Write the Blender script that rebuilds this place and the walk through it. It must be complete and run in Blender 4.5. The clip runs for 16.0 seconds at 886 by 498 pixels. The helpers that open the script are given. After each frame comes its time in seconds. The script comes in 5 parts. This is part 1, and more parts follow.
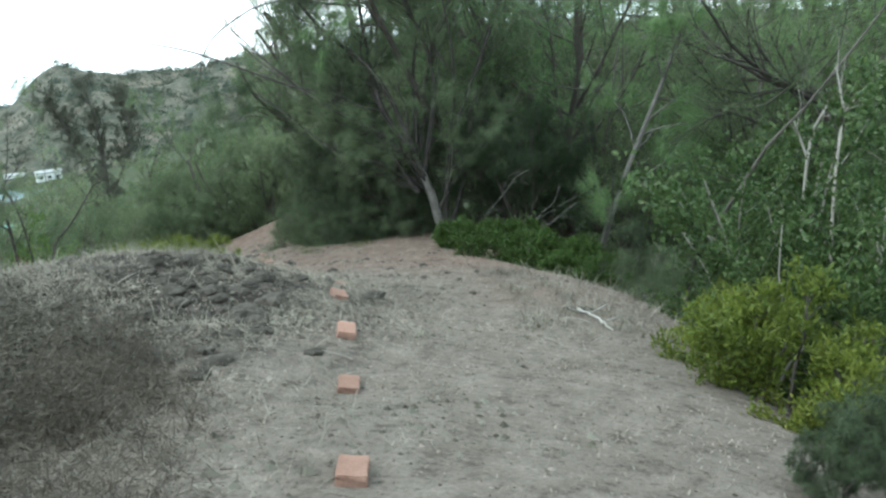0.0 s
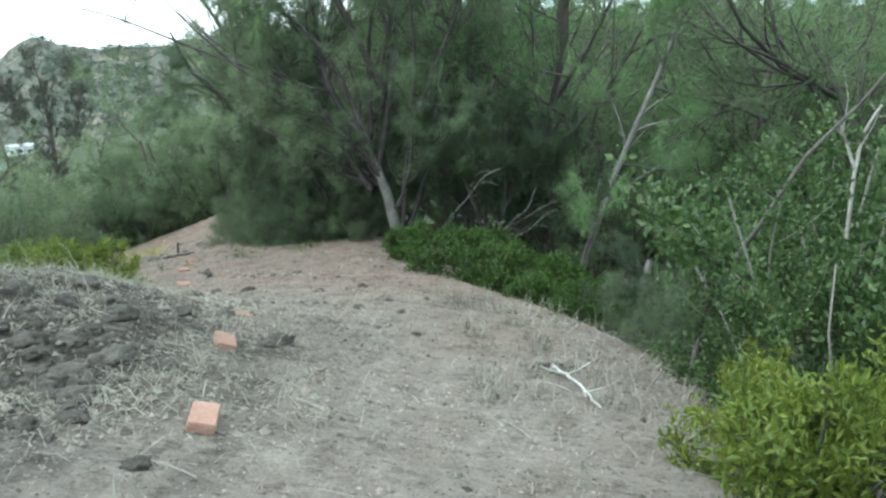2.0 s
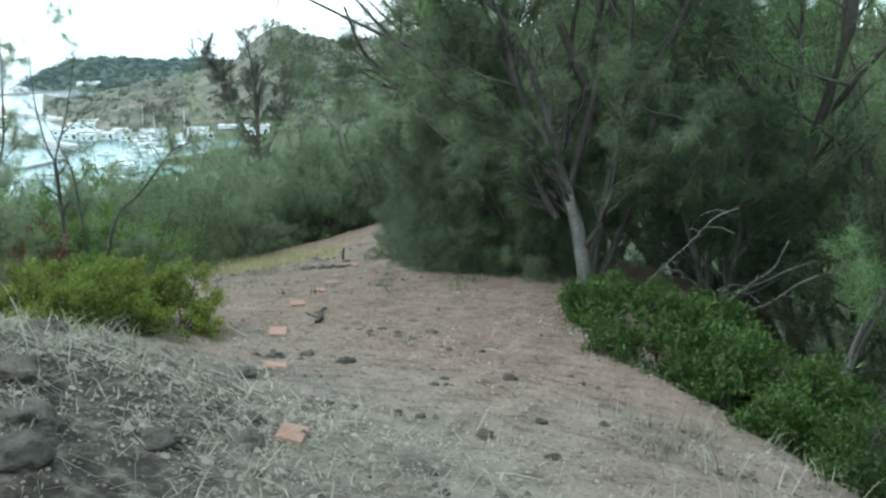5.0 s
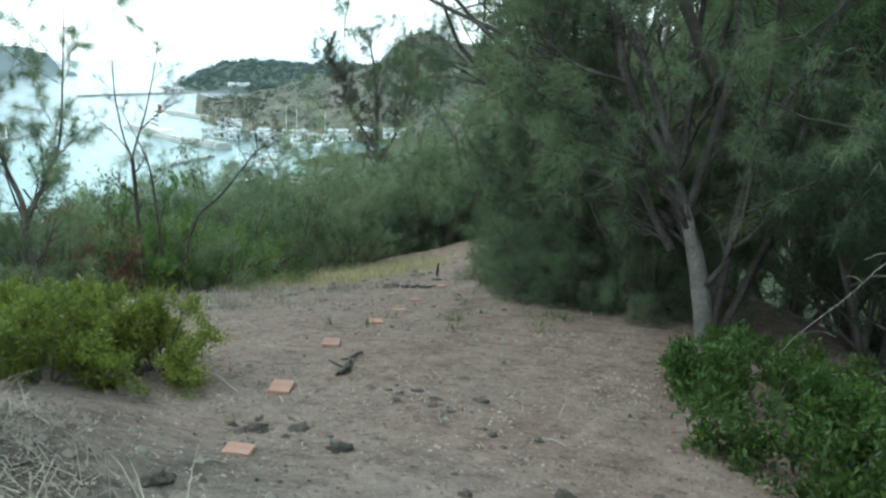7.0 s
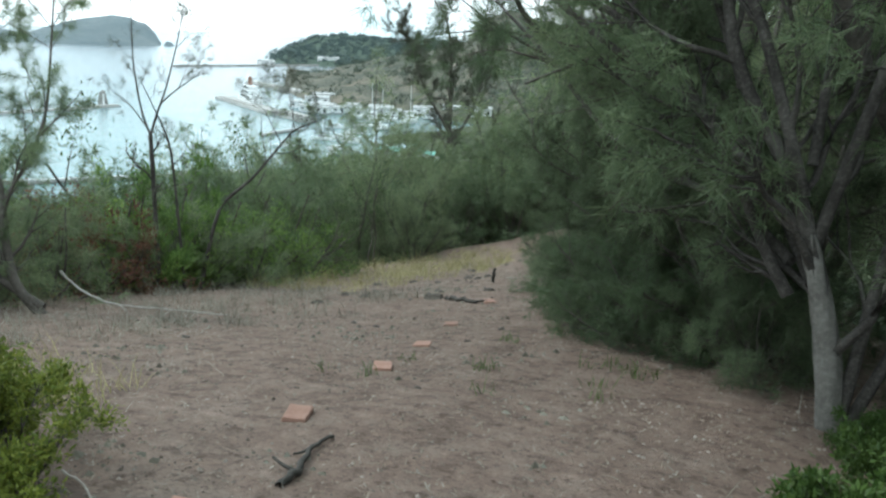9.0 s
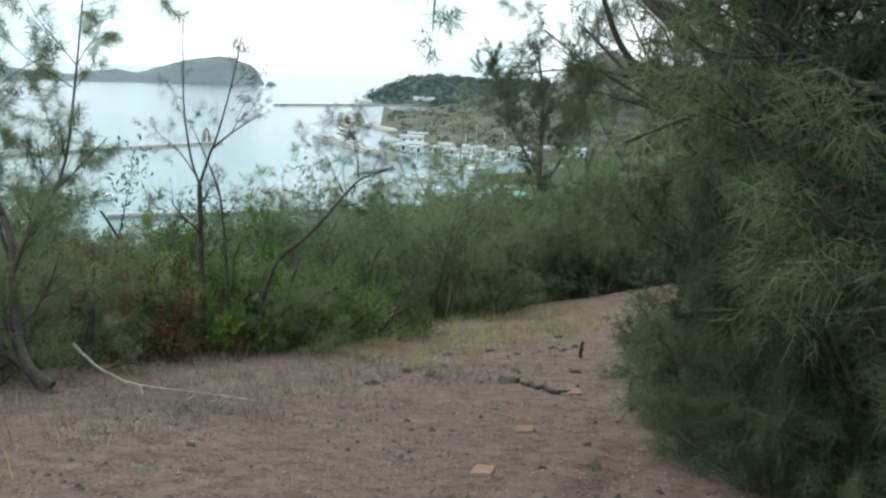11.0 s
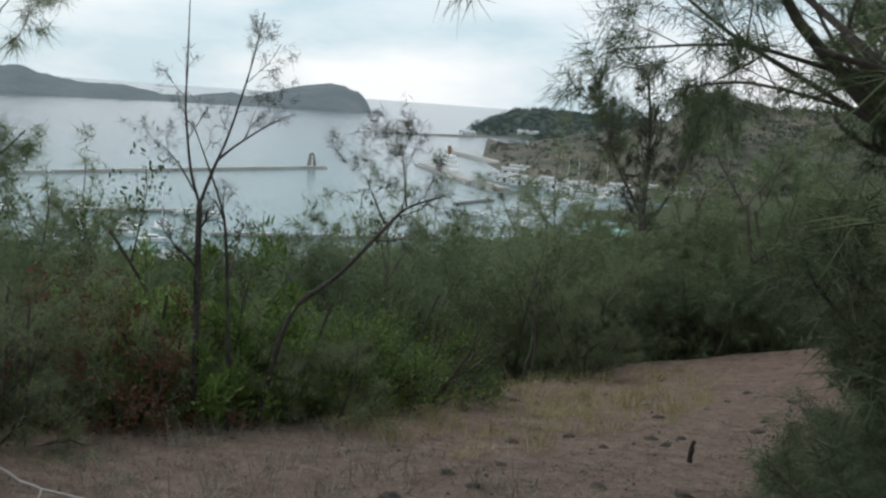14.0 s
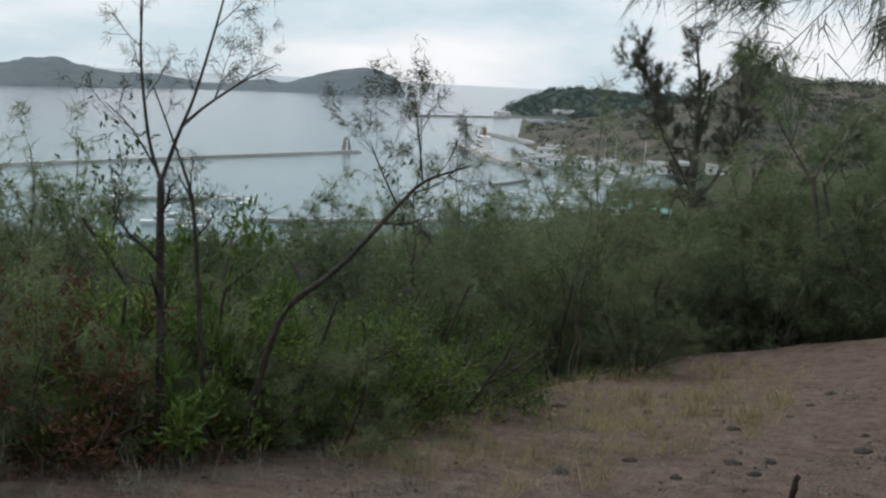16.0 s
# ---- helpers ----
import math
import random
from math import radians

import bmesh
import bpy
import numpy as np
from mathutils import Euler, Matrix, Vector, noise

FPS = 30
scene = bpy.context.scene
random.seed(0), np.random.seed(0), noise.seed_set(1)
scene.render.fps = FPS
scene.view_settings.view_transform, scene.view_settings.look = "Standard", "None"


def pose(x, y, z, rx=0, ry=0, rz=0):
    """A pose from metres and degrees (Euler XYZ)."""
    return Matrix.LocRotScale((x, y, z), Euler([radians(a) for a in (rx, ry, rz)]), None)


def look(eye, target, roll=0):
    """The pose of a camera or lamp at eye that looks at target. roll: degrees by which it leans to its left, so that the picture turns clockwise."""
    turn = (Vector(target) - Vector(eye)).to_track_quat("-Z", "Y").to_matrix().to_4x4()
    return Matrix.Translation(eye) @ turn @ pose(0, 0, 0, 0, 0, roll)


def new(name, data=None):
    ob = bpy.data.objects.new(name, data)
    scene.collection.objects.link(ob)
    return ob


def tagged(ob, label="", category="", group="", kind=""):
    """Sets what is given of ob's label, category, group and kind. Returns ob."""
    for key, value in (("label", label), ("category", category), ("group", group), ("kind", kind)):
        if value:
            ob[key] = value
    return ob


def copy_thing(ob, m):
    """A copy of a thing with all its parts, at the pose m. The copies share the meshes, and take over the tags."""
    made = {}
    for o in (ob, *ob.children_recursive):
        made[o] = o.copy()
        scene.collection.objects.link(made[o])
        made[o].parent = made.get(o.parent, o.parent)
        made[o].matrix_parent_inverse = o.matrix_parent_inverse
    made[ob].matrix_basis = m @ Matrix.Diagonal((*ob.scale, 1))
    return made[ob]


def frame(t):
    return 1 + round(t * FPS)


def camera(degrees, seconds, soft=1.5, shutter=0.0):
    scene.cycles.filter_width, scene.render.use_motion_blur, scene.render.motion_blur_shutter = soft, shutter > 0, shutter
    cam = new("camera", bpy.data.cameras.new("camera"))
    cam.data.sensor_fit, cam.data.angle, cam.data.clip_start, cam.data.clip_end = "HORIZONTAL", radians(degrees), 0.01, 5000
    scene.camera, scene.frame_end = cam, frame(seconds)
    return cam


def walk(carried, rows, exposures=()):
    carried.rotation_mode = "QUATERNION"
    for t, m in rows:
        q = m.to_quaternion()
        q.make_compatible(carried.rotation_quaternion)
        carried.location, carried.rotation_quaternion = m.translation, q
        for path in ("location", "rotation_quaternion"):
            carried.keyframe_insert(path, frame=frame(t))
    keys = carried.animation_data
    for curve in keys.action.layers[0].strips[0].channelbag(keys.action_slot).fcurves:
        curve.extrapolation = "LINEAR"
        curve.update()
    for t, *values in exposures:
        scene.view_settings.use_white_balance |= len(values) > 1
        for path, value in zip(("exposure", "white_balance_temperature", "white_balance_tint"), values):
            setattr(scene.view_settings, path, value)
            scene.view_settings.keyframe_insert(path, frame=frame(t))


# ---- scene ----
cam = camera(52.0, 16.0, 2.4)
PATH = [
    (0, (2.258, 1.305, 1.674), (1.91, 3.231, 1.261), -5.0),
    (0.5, (2.229, 1.855, 1.614), (1.904, 3.8, 1.279), -8.6),
    (1, (2.193, 2.442, 1.561), (1.899, 4.382, 1.172), -6.1),
    (1.5, (2.221, 2.976, 1.524), (2.009, 4.918, 1.098), -5.0),
    (2, (2.194, 3.499, 1.5), (1.896, 5.426, 1.056), -3.0),
    (2.5, (2.095, 4.032, 1.466), (1.767, 5.946, 0.989), -3.3),
    (3, (1.998, 4.654, 1.382), (1.483, 6.523, 0.892), -1.0),
    (3.5, (1.901, 5.14, 1.373), (1.379, 7.01, 0.893), -0.8),
    (4, (1.855, 5.637, 1.358), (1.209, 7.499, 1.018), -1.3),
    (4.2, (1.831, 5.827, 1.356), (1.142, 7.667, 0.979), -0.3),
    (6.3, (1.636, 7.748, 1.127), (0.762, 9.495, 0.698), -2.8),
    (6.5, (1.596, 7.948, 1.122), (0.621, 9.642, 0.696), -0.8),
    (7, (1.464, 8.403, 1.091), (0.472, 10.09, 0.676), 0.9),
    (7.5, (1.342, 8.881, 1.057), (0.318, 10.522, 0.548), -0.9),
    (8, (1.13, 9.386, 1.014), (-0.004, 10.94, 0.467), 0.3),
    (8.5, (0.907, 9.885, 1.014), (-0.215, 11.454, 0.486), 1.8),
    (8.7, (0.815, 10.092, 0.997), (-0.314, 11.675, 0.528), 2.3),
    (10.8, (-0.061, 11.572, 1.035), (-1.251, 13.112, 0.574), 2.2),
    (11, (-0.197, 11.783, 0.987), (-1.499, 13.251, 0.599), 2.4),
    (11.5, (-0.419, 12.129, 0.951), (-1.728, 13.584, 0.54), 3.4),
    (12, (-0.616, 12.511, 0.878), (-1.891, 13.987, 0.435), 1.7),
    (12.5, (-0.953, 12.992, 0.795), (-2.303, 14.426, 0.447), 3.1),
    (13, (-1.31, 13.419, 0.765), (-2.697, 14.81, 0.389), 2.3),
    (13.5, (-1.615, 13.796, 0.741), (-3.045, 15.147, 0.38), 4.8),
    (14, (-1.878, 14.076, 0.664), (-3.341, 15.398, 0.332), 4.3),
    (14.5, (-2.19, 14.429, 0.57), (-3.578, 15.826, 0.217), 3.8),
    (15, (-2.561, 14.761, 0.497), (-3.96, 16.145, 0.141), 4.9),
    (15.5, (-2.922, 15.094, 0.44), (-4.339, 16.44, 0.016), 2.6),
    (16, (-3.219, 15.395, 0.367), (-4.728, 16.653, -0.008), 2.9),
]
walk(cam, [(t, look(eye, target, roll)) for t, eye, target, roll in PATH],
     [(0, 1.02, 5880, -2), (1.5, 1.26, 5830, -3), (2.5, 1.5, 5760, -4), (4, 1.3, 5760, -4), (7, 0.88, 5780, -7), (8.7, 0.78, 5980, -1), (11, 0.53, 6250, 2), (12, 0.14, 6450, 7), (13.5, -0.22, 6430, 10), (15.5, -0.18, 6430, 10), (16, -0.3, 6430, 12)])


# ---- world and sun ----
world = bpy.data.worlds.new("overcast_sky")
scene.world = world
world.use_nodes = True
wn, wl = world.node_tree.nodes, world.node_tree.links
wn.clear()
w_out = wn.new("ShaderNodeOutputWorld")
w_bg = wn.new("ShaderNodeBackground")
w_sky = wn.new("ShaderNodeTexSky")
w_sky.sky_type = "NISHITA"
w_sky.sun_disc = False
w_sky.sun_elevation, w_sky.sun_rotation = radians(52), radians(-100)
w_co = wn.new("ShaderNodeTexCoord")
w_map = wn.new("ShaderNodeMapping")
w_map.inputs["Scale"].default_value = (1.6, 1.6, 5.5)
w_noise = wn.new("ShaderNodeTexNoise")
w_noise.inputs["Scale"].default_value = 1.7
w_noise.inputs["Detail"].default_value = 7
w_noise.inputs["Roughness"].default_value = 0.55
w_ramp = wn.new("ShaderNodeValToRGB")
w_ramp.color_ramp.elements[0].position, w_ramp.color_ramp.elements[0].color = 0.36, (7.4, 9.3, 10.2, 1)
w_ramp.color_ramp.elements[1].position, w_ramp.color_ramp.elements[1].color = 0.62, (12.6, 12.9, 13.2, 1)
w_mix = wn.new("ShaderNodeMixRGB")
w_mix.inputs[0].default_value = 0.86
wl.new(w_co.outputs["Generated"], w_map.inputs[0])
wl.new(w_map.outputs[0], w_noise.inputs["Vector"])
wl.new(w_noise.outputs["Fac"], w_ramp.inputs[0])
wl.new(w_sky.outputs[0], w_mix.inputs[1])
wl.new(w_ramp.outputs[0], w_mix.inputs[2])
wl.new(w_mix.outputs[0], w_bg.inputs[0])
w_bg.inputs[1].default_value = 0.1
wl.new(w_bg.outputs[0], w_out.inputs[0])

sun_data = bpy.data.lights.new("sun", "SUN")
sun_data.energy, sun_data.angle, sun_data.color = 1.0, radians(14), (1.0, 0.96, 0.9)
sun = new("sun", sun_data)
sun.matrix_world = look((0, 0, 0), (0.62, 0.1, -0.79))


# ---- materials ----
def base_material(name, rough, specular=0.3):
    m = bpy.data.materials.new(name)
    m.use_nodes = True
    nt = m.node_tree
    b = nt.nodes["Principled BSDF"]
    b.inputs["Roughness"].default_value = rough
    b.inputs["Specular IOR Level"].default_value = specular
    return m, nt, b


def noise_node(nt, co, scale, detail=5, rough=0.55):
    n = nt.nodes.new("ShaderNodeTexNoise")
    n.inputs["Scale"].default_value, n.inputs["Detail"].default_value, n.inputs["Roughness"].default_value = scale, detail, rough
    nt.links.new(co, n.inputs["Vector"])
    return n.outputs["Fac"]


def ramp_node(nt, fac, stops):
    r = nt.nodes.new("ShaderNodeValToRGB")
    while len(r.color_ramp.elements) < len(stops):
        r.color_ramp.elements.new(0.5)
    for e, (p, c) in zip(r.color_ramp.elements, stops):
        e.position, e.color = p, (*c, 1)
    nt.links.new(fac, r.inputs[0])
    return r.outputs[0]


def blend_node(nt, fac, a, b, mode="MIX"):
    m = nt.nodes.new("ShaderNodeMixRGB")
    m.blend_type = mode
    for socket, v in zip(m.inputs, (fac, a, b)):
        if isinstance(v, bpy.types.NodeSocket):
            nt.links.new(v, socket)
        elif isinstance(v, tuple):
            socket.default_value = (*v, 1)
        else:
            socket.default_value = v
    return m.outputs[0]


def bump_node(nt, b, height, strength, distance):
    n = nt.nodes.new("ShaderNodeBump")
    n.inputs["Strength"].default_value, n.inputs["Distance"].default_value = strength, distance
    nt.links.new(height, n.inputs["Height"])
    nt.links.new(n.outputs[0], b.inputs["Normal"])


def surface(name, dark, mid, light, coarse, fine, rough=0.85, bump=0.4, depth=0.02, vary=0.0, specular=0.3):
    """A matt surface of three tones, mottled at two scales, with fine relief."""
    m, nt, b = base_material(name, rough, specular)
    co = nt.nodes.new("ShaderNodeTexCoord").outputs["Object"]
    big, small = noise_node(nt, co, coarse, 4), noise_node(nt, co, fine, 6, 0.65)
    c1 = ramp_node(nt, big, [(0.3, dark), (0.5, mid), (0.7, light)])
    c2 = ramp_node(nt, small, [(0.3, dark), (0.5, mid), (0.68, light)])
    col = blend_node(nt, 0.5, c1, c2)
    if vary:
        rnd = nt.nodes.new("ShaderNodeObjectInfo").outputs["Random"]
        tone = ramp_node(nt, rnd, [(0.0, (1 - vary,) * 3), (1.0, (1 + vary,) * 3)])
        col = blend_node(nt, 1.0, col, tone, "MULTIPLY")
    nt.links.new(col, b.inputs["Base Color"])
    bump_node(nt, b, small, bump, depth)
    return m


def foliage(name, tones, translucent=0.3, rough=0.55, patch=0.6):
    """Leaves: each leaf has its own tone, and whole patches are lighter or darker; light shines through a little."""
    m, nt, b = base_material(name, rough, 0.25)
    rnd = nt.nodes.new("ShaderNodeNewGeometry").outputs["Random Per Island"]
    col = ramp_node(nt, rnd, [(i / (len(tones) - 1), c) for i, c in enumerate(tones)])
    co = nt.nodes.new("ShaderNodeTexCoord").outputs["Object"]
    big = ramp_node(nt, noise_node(nt, co, 1.3, 3), [(0.3, (1 - patch * 0.5,) * 3), (0.7, (1 + patch * 0.5,) * 3)])
    col = blend_node(nt, 1.0, col, big, "MULTIPLY")
    one = nt.nodes.new("ShaderNodeObjectInfo").outputs["Random"]
    col = blend_node(nt, 1.0, col, ramp_node(nt, one, [(0, (0.8, 0.85, 0.8)), (1, (1.15, 1.1, 1.1))]), "MULTIPLY")
    nt.links.new(col, b.inputs["Base Color"])
    tr = nt.nodes.new("ShaderNodeBsdfTranslucent")
    nt.links.new(col, tr.inputs["Color"])
    mix = nt.nodes.new("ShaderNodeMixShader")
    mix.inputs[0].default_value = translucent
    nt.links.new(b.outputs[0], mix.inputs[1])
    nt.links.new(tr.outputs[0], mix.inputs[2])
    nt.links.new(mix.outputs[0], nt.nodes["Material Output"].inputs[0])
    return m


def ground_material():
    """Dry grey soil, rusty where needles lie, straw-coloured on the mound, scrub green on the slopes beyond."""
    m, nt, b = base_material("dry_soil", 0.95, 0.15)
    co = nt.nodes.new("ShaderNodeTexCoord").outputs["Object"]
    big, mid, fine = noise_node(nt, co, 0.55, 5), noise_node(nt, co, 3.2, 9, 0.75), noise_node(nt, co, 45.0, 6, 0.75)
    grey = ramp_node(nt, mid, [(0.3, (0.155, 0.129, 0.106)), (0.48, (0.21, 0.178, 0.15)), (0.66, (0.265, 0.23, 0.196))])
    rust = ramp_node(nt, mid, [(0.3, (0.12, 0.075, 0.058)), (0.48, (0.182, 0.112, 0.087)), (0.66, (0.235, 0.16, 0.13))])
    speck = ramp_node(nt, fine, [(0.30, (0.45, 0.44, 0.42)), (0.44, (0.95, 0.94, 0.93)), (0.60, (1.05, 1.05, 1.05)), (0.72, (1.45, 1.43, 1.4))])
    sep = nt.nodes.new("ShaderNodeSeparateXYZ")
    nt.links.new(co, sep.inputs[0])
    along = nt.nodes.new("ShaderNodeMath")
    along.operation = "MULTIPLY_ADD"
    nt.links.new(sep.outputs[1], along.inputs[0])
    along.inputs[1].default_value, along.inputs[2].default_value = 0.12, -1.12
    mixed = nt.nodes.new("ShaderNodeMath")
    mixed.operation = "ADD"
    nt.links.new(along.outputs[0], mixed.inputs[0])
    nt.links.new(big, mixed.inputs[1])
    fac = ramp_node(nt, mixed.outputs[0], [(0.5, (0, 0, 0)), (0.95, (0.6, 0.6, 0.6))])
    col = blend_node(nt, fac, grey, rust)
    col = blend_node(nt, 1.0, col, speck, "MULTIPLY")
    crumb = ramp_node(nt, noise_node(nt, co, 17.0, 5, 0.7), [(0.34, (0.5, 0.48, 0.46)), (0.42, (0.96, 0.96, 0.96)), (0.6, (1.0, 1.0, 1.0)), (0.7, (1.22, 1.2, 1.18))])
    col = blend_node(nt, 1.0, col, crumb, "MULTIPLY")
    lump = ramp_node(nt, noise_node(nt, co, 6.5, 8, 0.72), [(0.36, (0.5, 0.49, 0.48)), (0.46, (0.92, 0.92, 0.92)), (0.58, (1.05, 1.05, 1.05)), (0.68, (1.28, 1.27, 1.25))])
    col = blend_node(nt, 0.85, col, lump, "MULTIPLY")
    # darker crusty earth of the mound
    off = nt.nodes.new("ShaderNodeMapping")
    off.inputs["Location"].default_value, off.inputs["Scale"].default_value = (0.36, -1.28, 0), (0.24, 0.16, 0)
    nt.links.new(co, off.inputs[0])
    gap = nt.nodes.new("ShaderNodeVectorMath")
    gap.operation = "LENGTH"
    nt.links.new(off.outputs[0], gap.inputs[0])
    wob = nt.nodes.new("ShaderNodeMath")
    wob.operation = "MULTIPLY_ADD"
    nt.links.new(noise_node(nt, co, 2.2, 6, 0.7), wob.inputs[0])
    wob.inputs[1].default_value = 0.75
    nt.links.new(gap.outputs["Value"], wob.inputs[2])
    crust = ramp_node(nt, noise_node(nt, co, 9.0, 6, 0.7), [(0.40, (0.02, 0.017, 0.014)), (0.52, (0.055, 0.047, 0.039)), (0.68, (0.16, 0.138, 0.116))])
    col = blend_node(nt, ramp_node(nt, wob.outputs[0], [(0.68, (0.95, 0.95, 0.95)), (0.92, (0, 0, 0))]), col, crust)
    # scrub on the lower slopes
    green = ramp_node(nt, noise_node(nt, co, 0.25, 8, 0.7), [(0.3, (0.028, 0.036, 0.02)), (0.55, (0.055, 0.065, 0.033)), (0.75, (0.10, 0.10, 0.06))])
    low = nt.nodes.new("ShaderNodeMapRange")
    nt.links.new(sep.outputs[2], low.inputs[0])
    low.inputs[1].default_value, low.inputs[2].default_value = -4.6, -6.2
    col = blend_node(nt, low.outputs[0], col, green)
    nt.links.new(col, b.inputs["Base Color"])
    add = nt.nodes.new("ShaderNodeMath")
    add.operation = "MULTIPLY_ADD"
    nt.links.new(noise_node(nt, co, 32.0, 5, 0.7), add.inputs[0])
    add.inputs[1].default_value = 1.2
    nt.links.new(fine, add.inputs[2])
    bump_node(nt, b, add.outputs[0], 0.9, 0.018)
    return m


def sea_material():
    m, nt, b = base_material("sea", 0.16, 0.5)
    co = nt.nodes.new("ShaderNodeTexCoord").outputs["Object"]
    wide = nt.nodes.new("ShaderNodeMapping")
    wide.inputs["Scale"].default_value = (1, 2.4, 1)
    nt.links.new(co, wide.inputs[0])
    # colour runs from turquoise to grey between 380 and 900 m from the origin
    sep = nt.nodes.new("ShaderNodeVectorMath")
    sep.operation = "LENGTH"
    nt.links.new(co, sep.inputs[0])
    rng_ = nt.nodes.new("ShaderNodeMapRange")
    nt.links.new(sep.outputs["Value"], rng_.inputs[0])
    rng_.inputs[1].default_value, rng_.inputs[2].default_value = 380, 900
    near_water = ramp_node(nt, noise_node(nt, wide.outputs[0], 0.006, 4), [(0.35, (0.09, 0.185, 0.19)), (0.65, (0.14, 0.235, 0.235))])
    far_reach = ramp_node(nt, noise_node(nt, wide.outputs[0], 0.002, 5), [(0.35, (0.11, 0.135, 0.155)), (0.65, (0.155, 0.175, 0.19))])
    nt.links.new(blend_node(nt, rng_.outputs[0], near_water, far_reach), b.inputs["Base Color"])
    bump_node(nt, b, noise_node(nt, wide.outputs[0], 0.35, 6, 0.7), 0.25, 0.6)
    return m


SOIL = ground_material()
SEA_MAT = sea_material()
BARK = surface("grey_bark", (0.045, 0.038, 0.032), (0.09, 0.078, 0.066), (0.18, 0.158, 0.135), 3, 30, bump=0.7, depth=0.02, vary=0.2)
IRON_BARK = surface("ironwood_bark", (0.0225, 0.0195, 0.0165), (0.0525, 0.045, 0.039), (0.165, 0.149, 0.131), 5, 45, bump=0.9, depth=0.02)
PALE_BARK = surface("pale_bark", (0.19, 0.165, 0.14), (0.30, 0.27, 0.235), (0.42, 0.39, 0.35), 3, 30, bump=0.6, depth=0.015)
DULL_BARK = surface("weathered_grey_bark", (0.08, 0.072, 0.062), (0.15, 0.137, 0.12), (0.26, 0.24, 0.215), 4, 30, bump=0.9, depth=0.02)
DEAD_WOOD = surface("bleached_wood", (0.24, 0.215, 0.185), (0.37, 0.345, 0.31), (0.5, 0.475, 0.435), 5, 40, bump=0.5, depth=0.01)
DARK_WOOD = surface("charred_wood", (0.02, 0.018, 0.015), (0.045, 0.04, 0.034), (0.09, 0.08, 0.07), 6, 50, bump=0.6, depth=0.01)
CLAY = surface("terracotta", (0.21, 0.113, 0.0806), (0.269, 0.153, 0.113), (0.328, 0.202, 0.16), 9, 70, bump=0.3, depth=0.003, vary=0.14)
CLOD = surface("dark_earth_clod", (0.04, 0.034, 0.027), (0.09, 0.077, 0.063), (0.165, 0.142, 0.118), 11, 60, bump=1.0, depth=0.03, vary=0.25)
STRAW = foliage("dry_straw", [(0.143, 0.121, 0.095), (0.238, 0.211, 0.173), (0.342, 0.309, 0.261), (0.2, 0.171, 0.138)], 0.15, 0.8)
LITTER = foliage("leaf_litter", [(0.10, 0.07, 0.05), (0.21, 0.165, 0.13), (0.27, 0.225, 0.187), (0.36, 0.315, 0.27)], 0.05, 0.85)
LITTER_DARK = foliage("dark_dry_leaves", [(0.05, 0.042, 0.032), (0.10, 0.085, 0.065), (0.16, 0.14, 0.11)], 0.1, 0.85)
CRUMB = foliage("earth_crumbs", [(0.07, 0.058, 0.046), (0.15, 0.126, 0.102), (0.2, 0.172, 0.144), (0.25, 0.222, 0.19), (0.1, 0.083, 0.067)], 0.0, 0.95)
GOLD_GRASS = foliage("yellow_dry_grass", [(0.30, 0.25, 0.12), (0.42, 0.36, 0.20), (0.24, 0.22, 0.10)], 0.25, 0.7)
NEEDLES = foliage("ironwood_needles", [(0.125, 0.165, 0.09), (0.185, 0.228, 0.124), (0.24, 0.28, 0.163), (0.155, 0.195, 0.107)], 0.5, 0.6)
# NEEDLES about a third darker, standing in for shade on trees and bushes
NEEDLES_SHADED = foliage("shaded_ironwood_needles", [(0.0819, 0.117, 0.0624), (0.121, 0.161, 0.0858), (0.16, 0.199, 0.113), (0.101, 0.137, 0.0733)], 0.45, 0.6)
# NEEDLES at half tone: the low bushes' dim look is put in colour
NEEDLES_DIM = foliage("dimmed_ironwood_needles", [(0.056, 0.08, 0.044), (0.084, 0.112, 0.06), (0.11, 0.14, 0.078)], 0.4, 0.6)
# headland leaves paled and blued, so their colour holds the distance haze
HAZE_TINT_WOODS = foliage("haze_tinted_leaves", [(0.078, 0.11, 0.112), (0.1, 0.134, 0.132), (0.122, 0.152, 0.145)], 0.3, 0.8)
DRY_SCRUB = foliage("dry_hill_scrub_leaves", [(0.06, 0.082, 0.066), (0.09, 0.11, 0.085), (0.125, 0.14, 0.105)], 0.3, 0.8)
NEEDLES_LIGHT = foliage("fresh_ironwood_needles", [(0.142, 0.23, 0.094), (0.205, 0.3, 0.13), (0.265, 0.36, 0.18)], 0.5, 0.6)
NEEDLES_GREY = foliage("sparse_grey_needles", [(0.055, 0.06, 0.042), (0.09, 0.095, 0.068), (0.12, 0.12, 0.09)], 0.2, 0.7)
LEAF_BRIGHT = foliage("yellow_green_leaves", [(0.085, 0.115, 0.02), (0.15, 0.18, 0.03), (0.23, 0.255, 0.05), (0.11, 0.15, 0.03)], 0.35, 0.45)
LEAF_GREEN = foliage("fresh_green_leaves", [(0.0358, 0.0652, 0.0143), (0.0596, 0.0994, 0.0223), (0.0918, 0.139, 0.0334)], 0.35, 0.45)
LEAF_DARK = foliage("dark_broad_leaves", [(0.0323, 0.0592, 0.0194), (0.0592, 0.096, 0.0301), (0.108, 0.15, 0.0538), (0.043, 0.0753, 0.0215)], 0.25, 0.4)
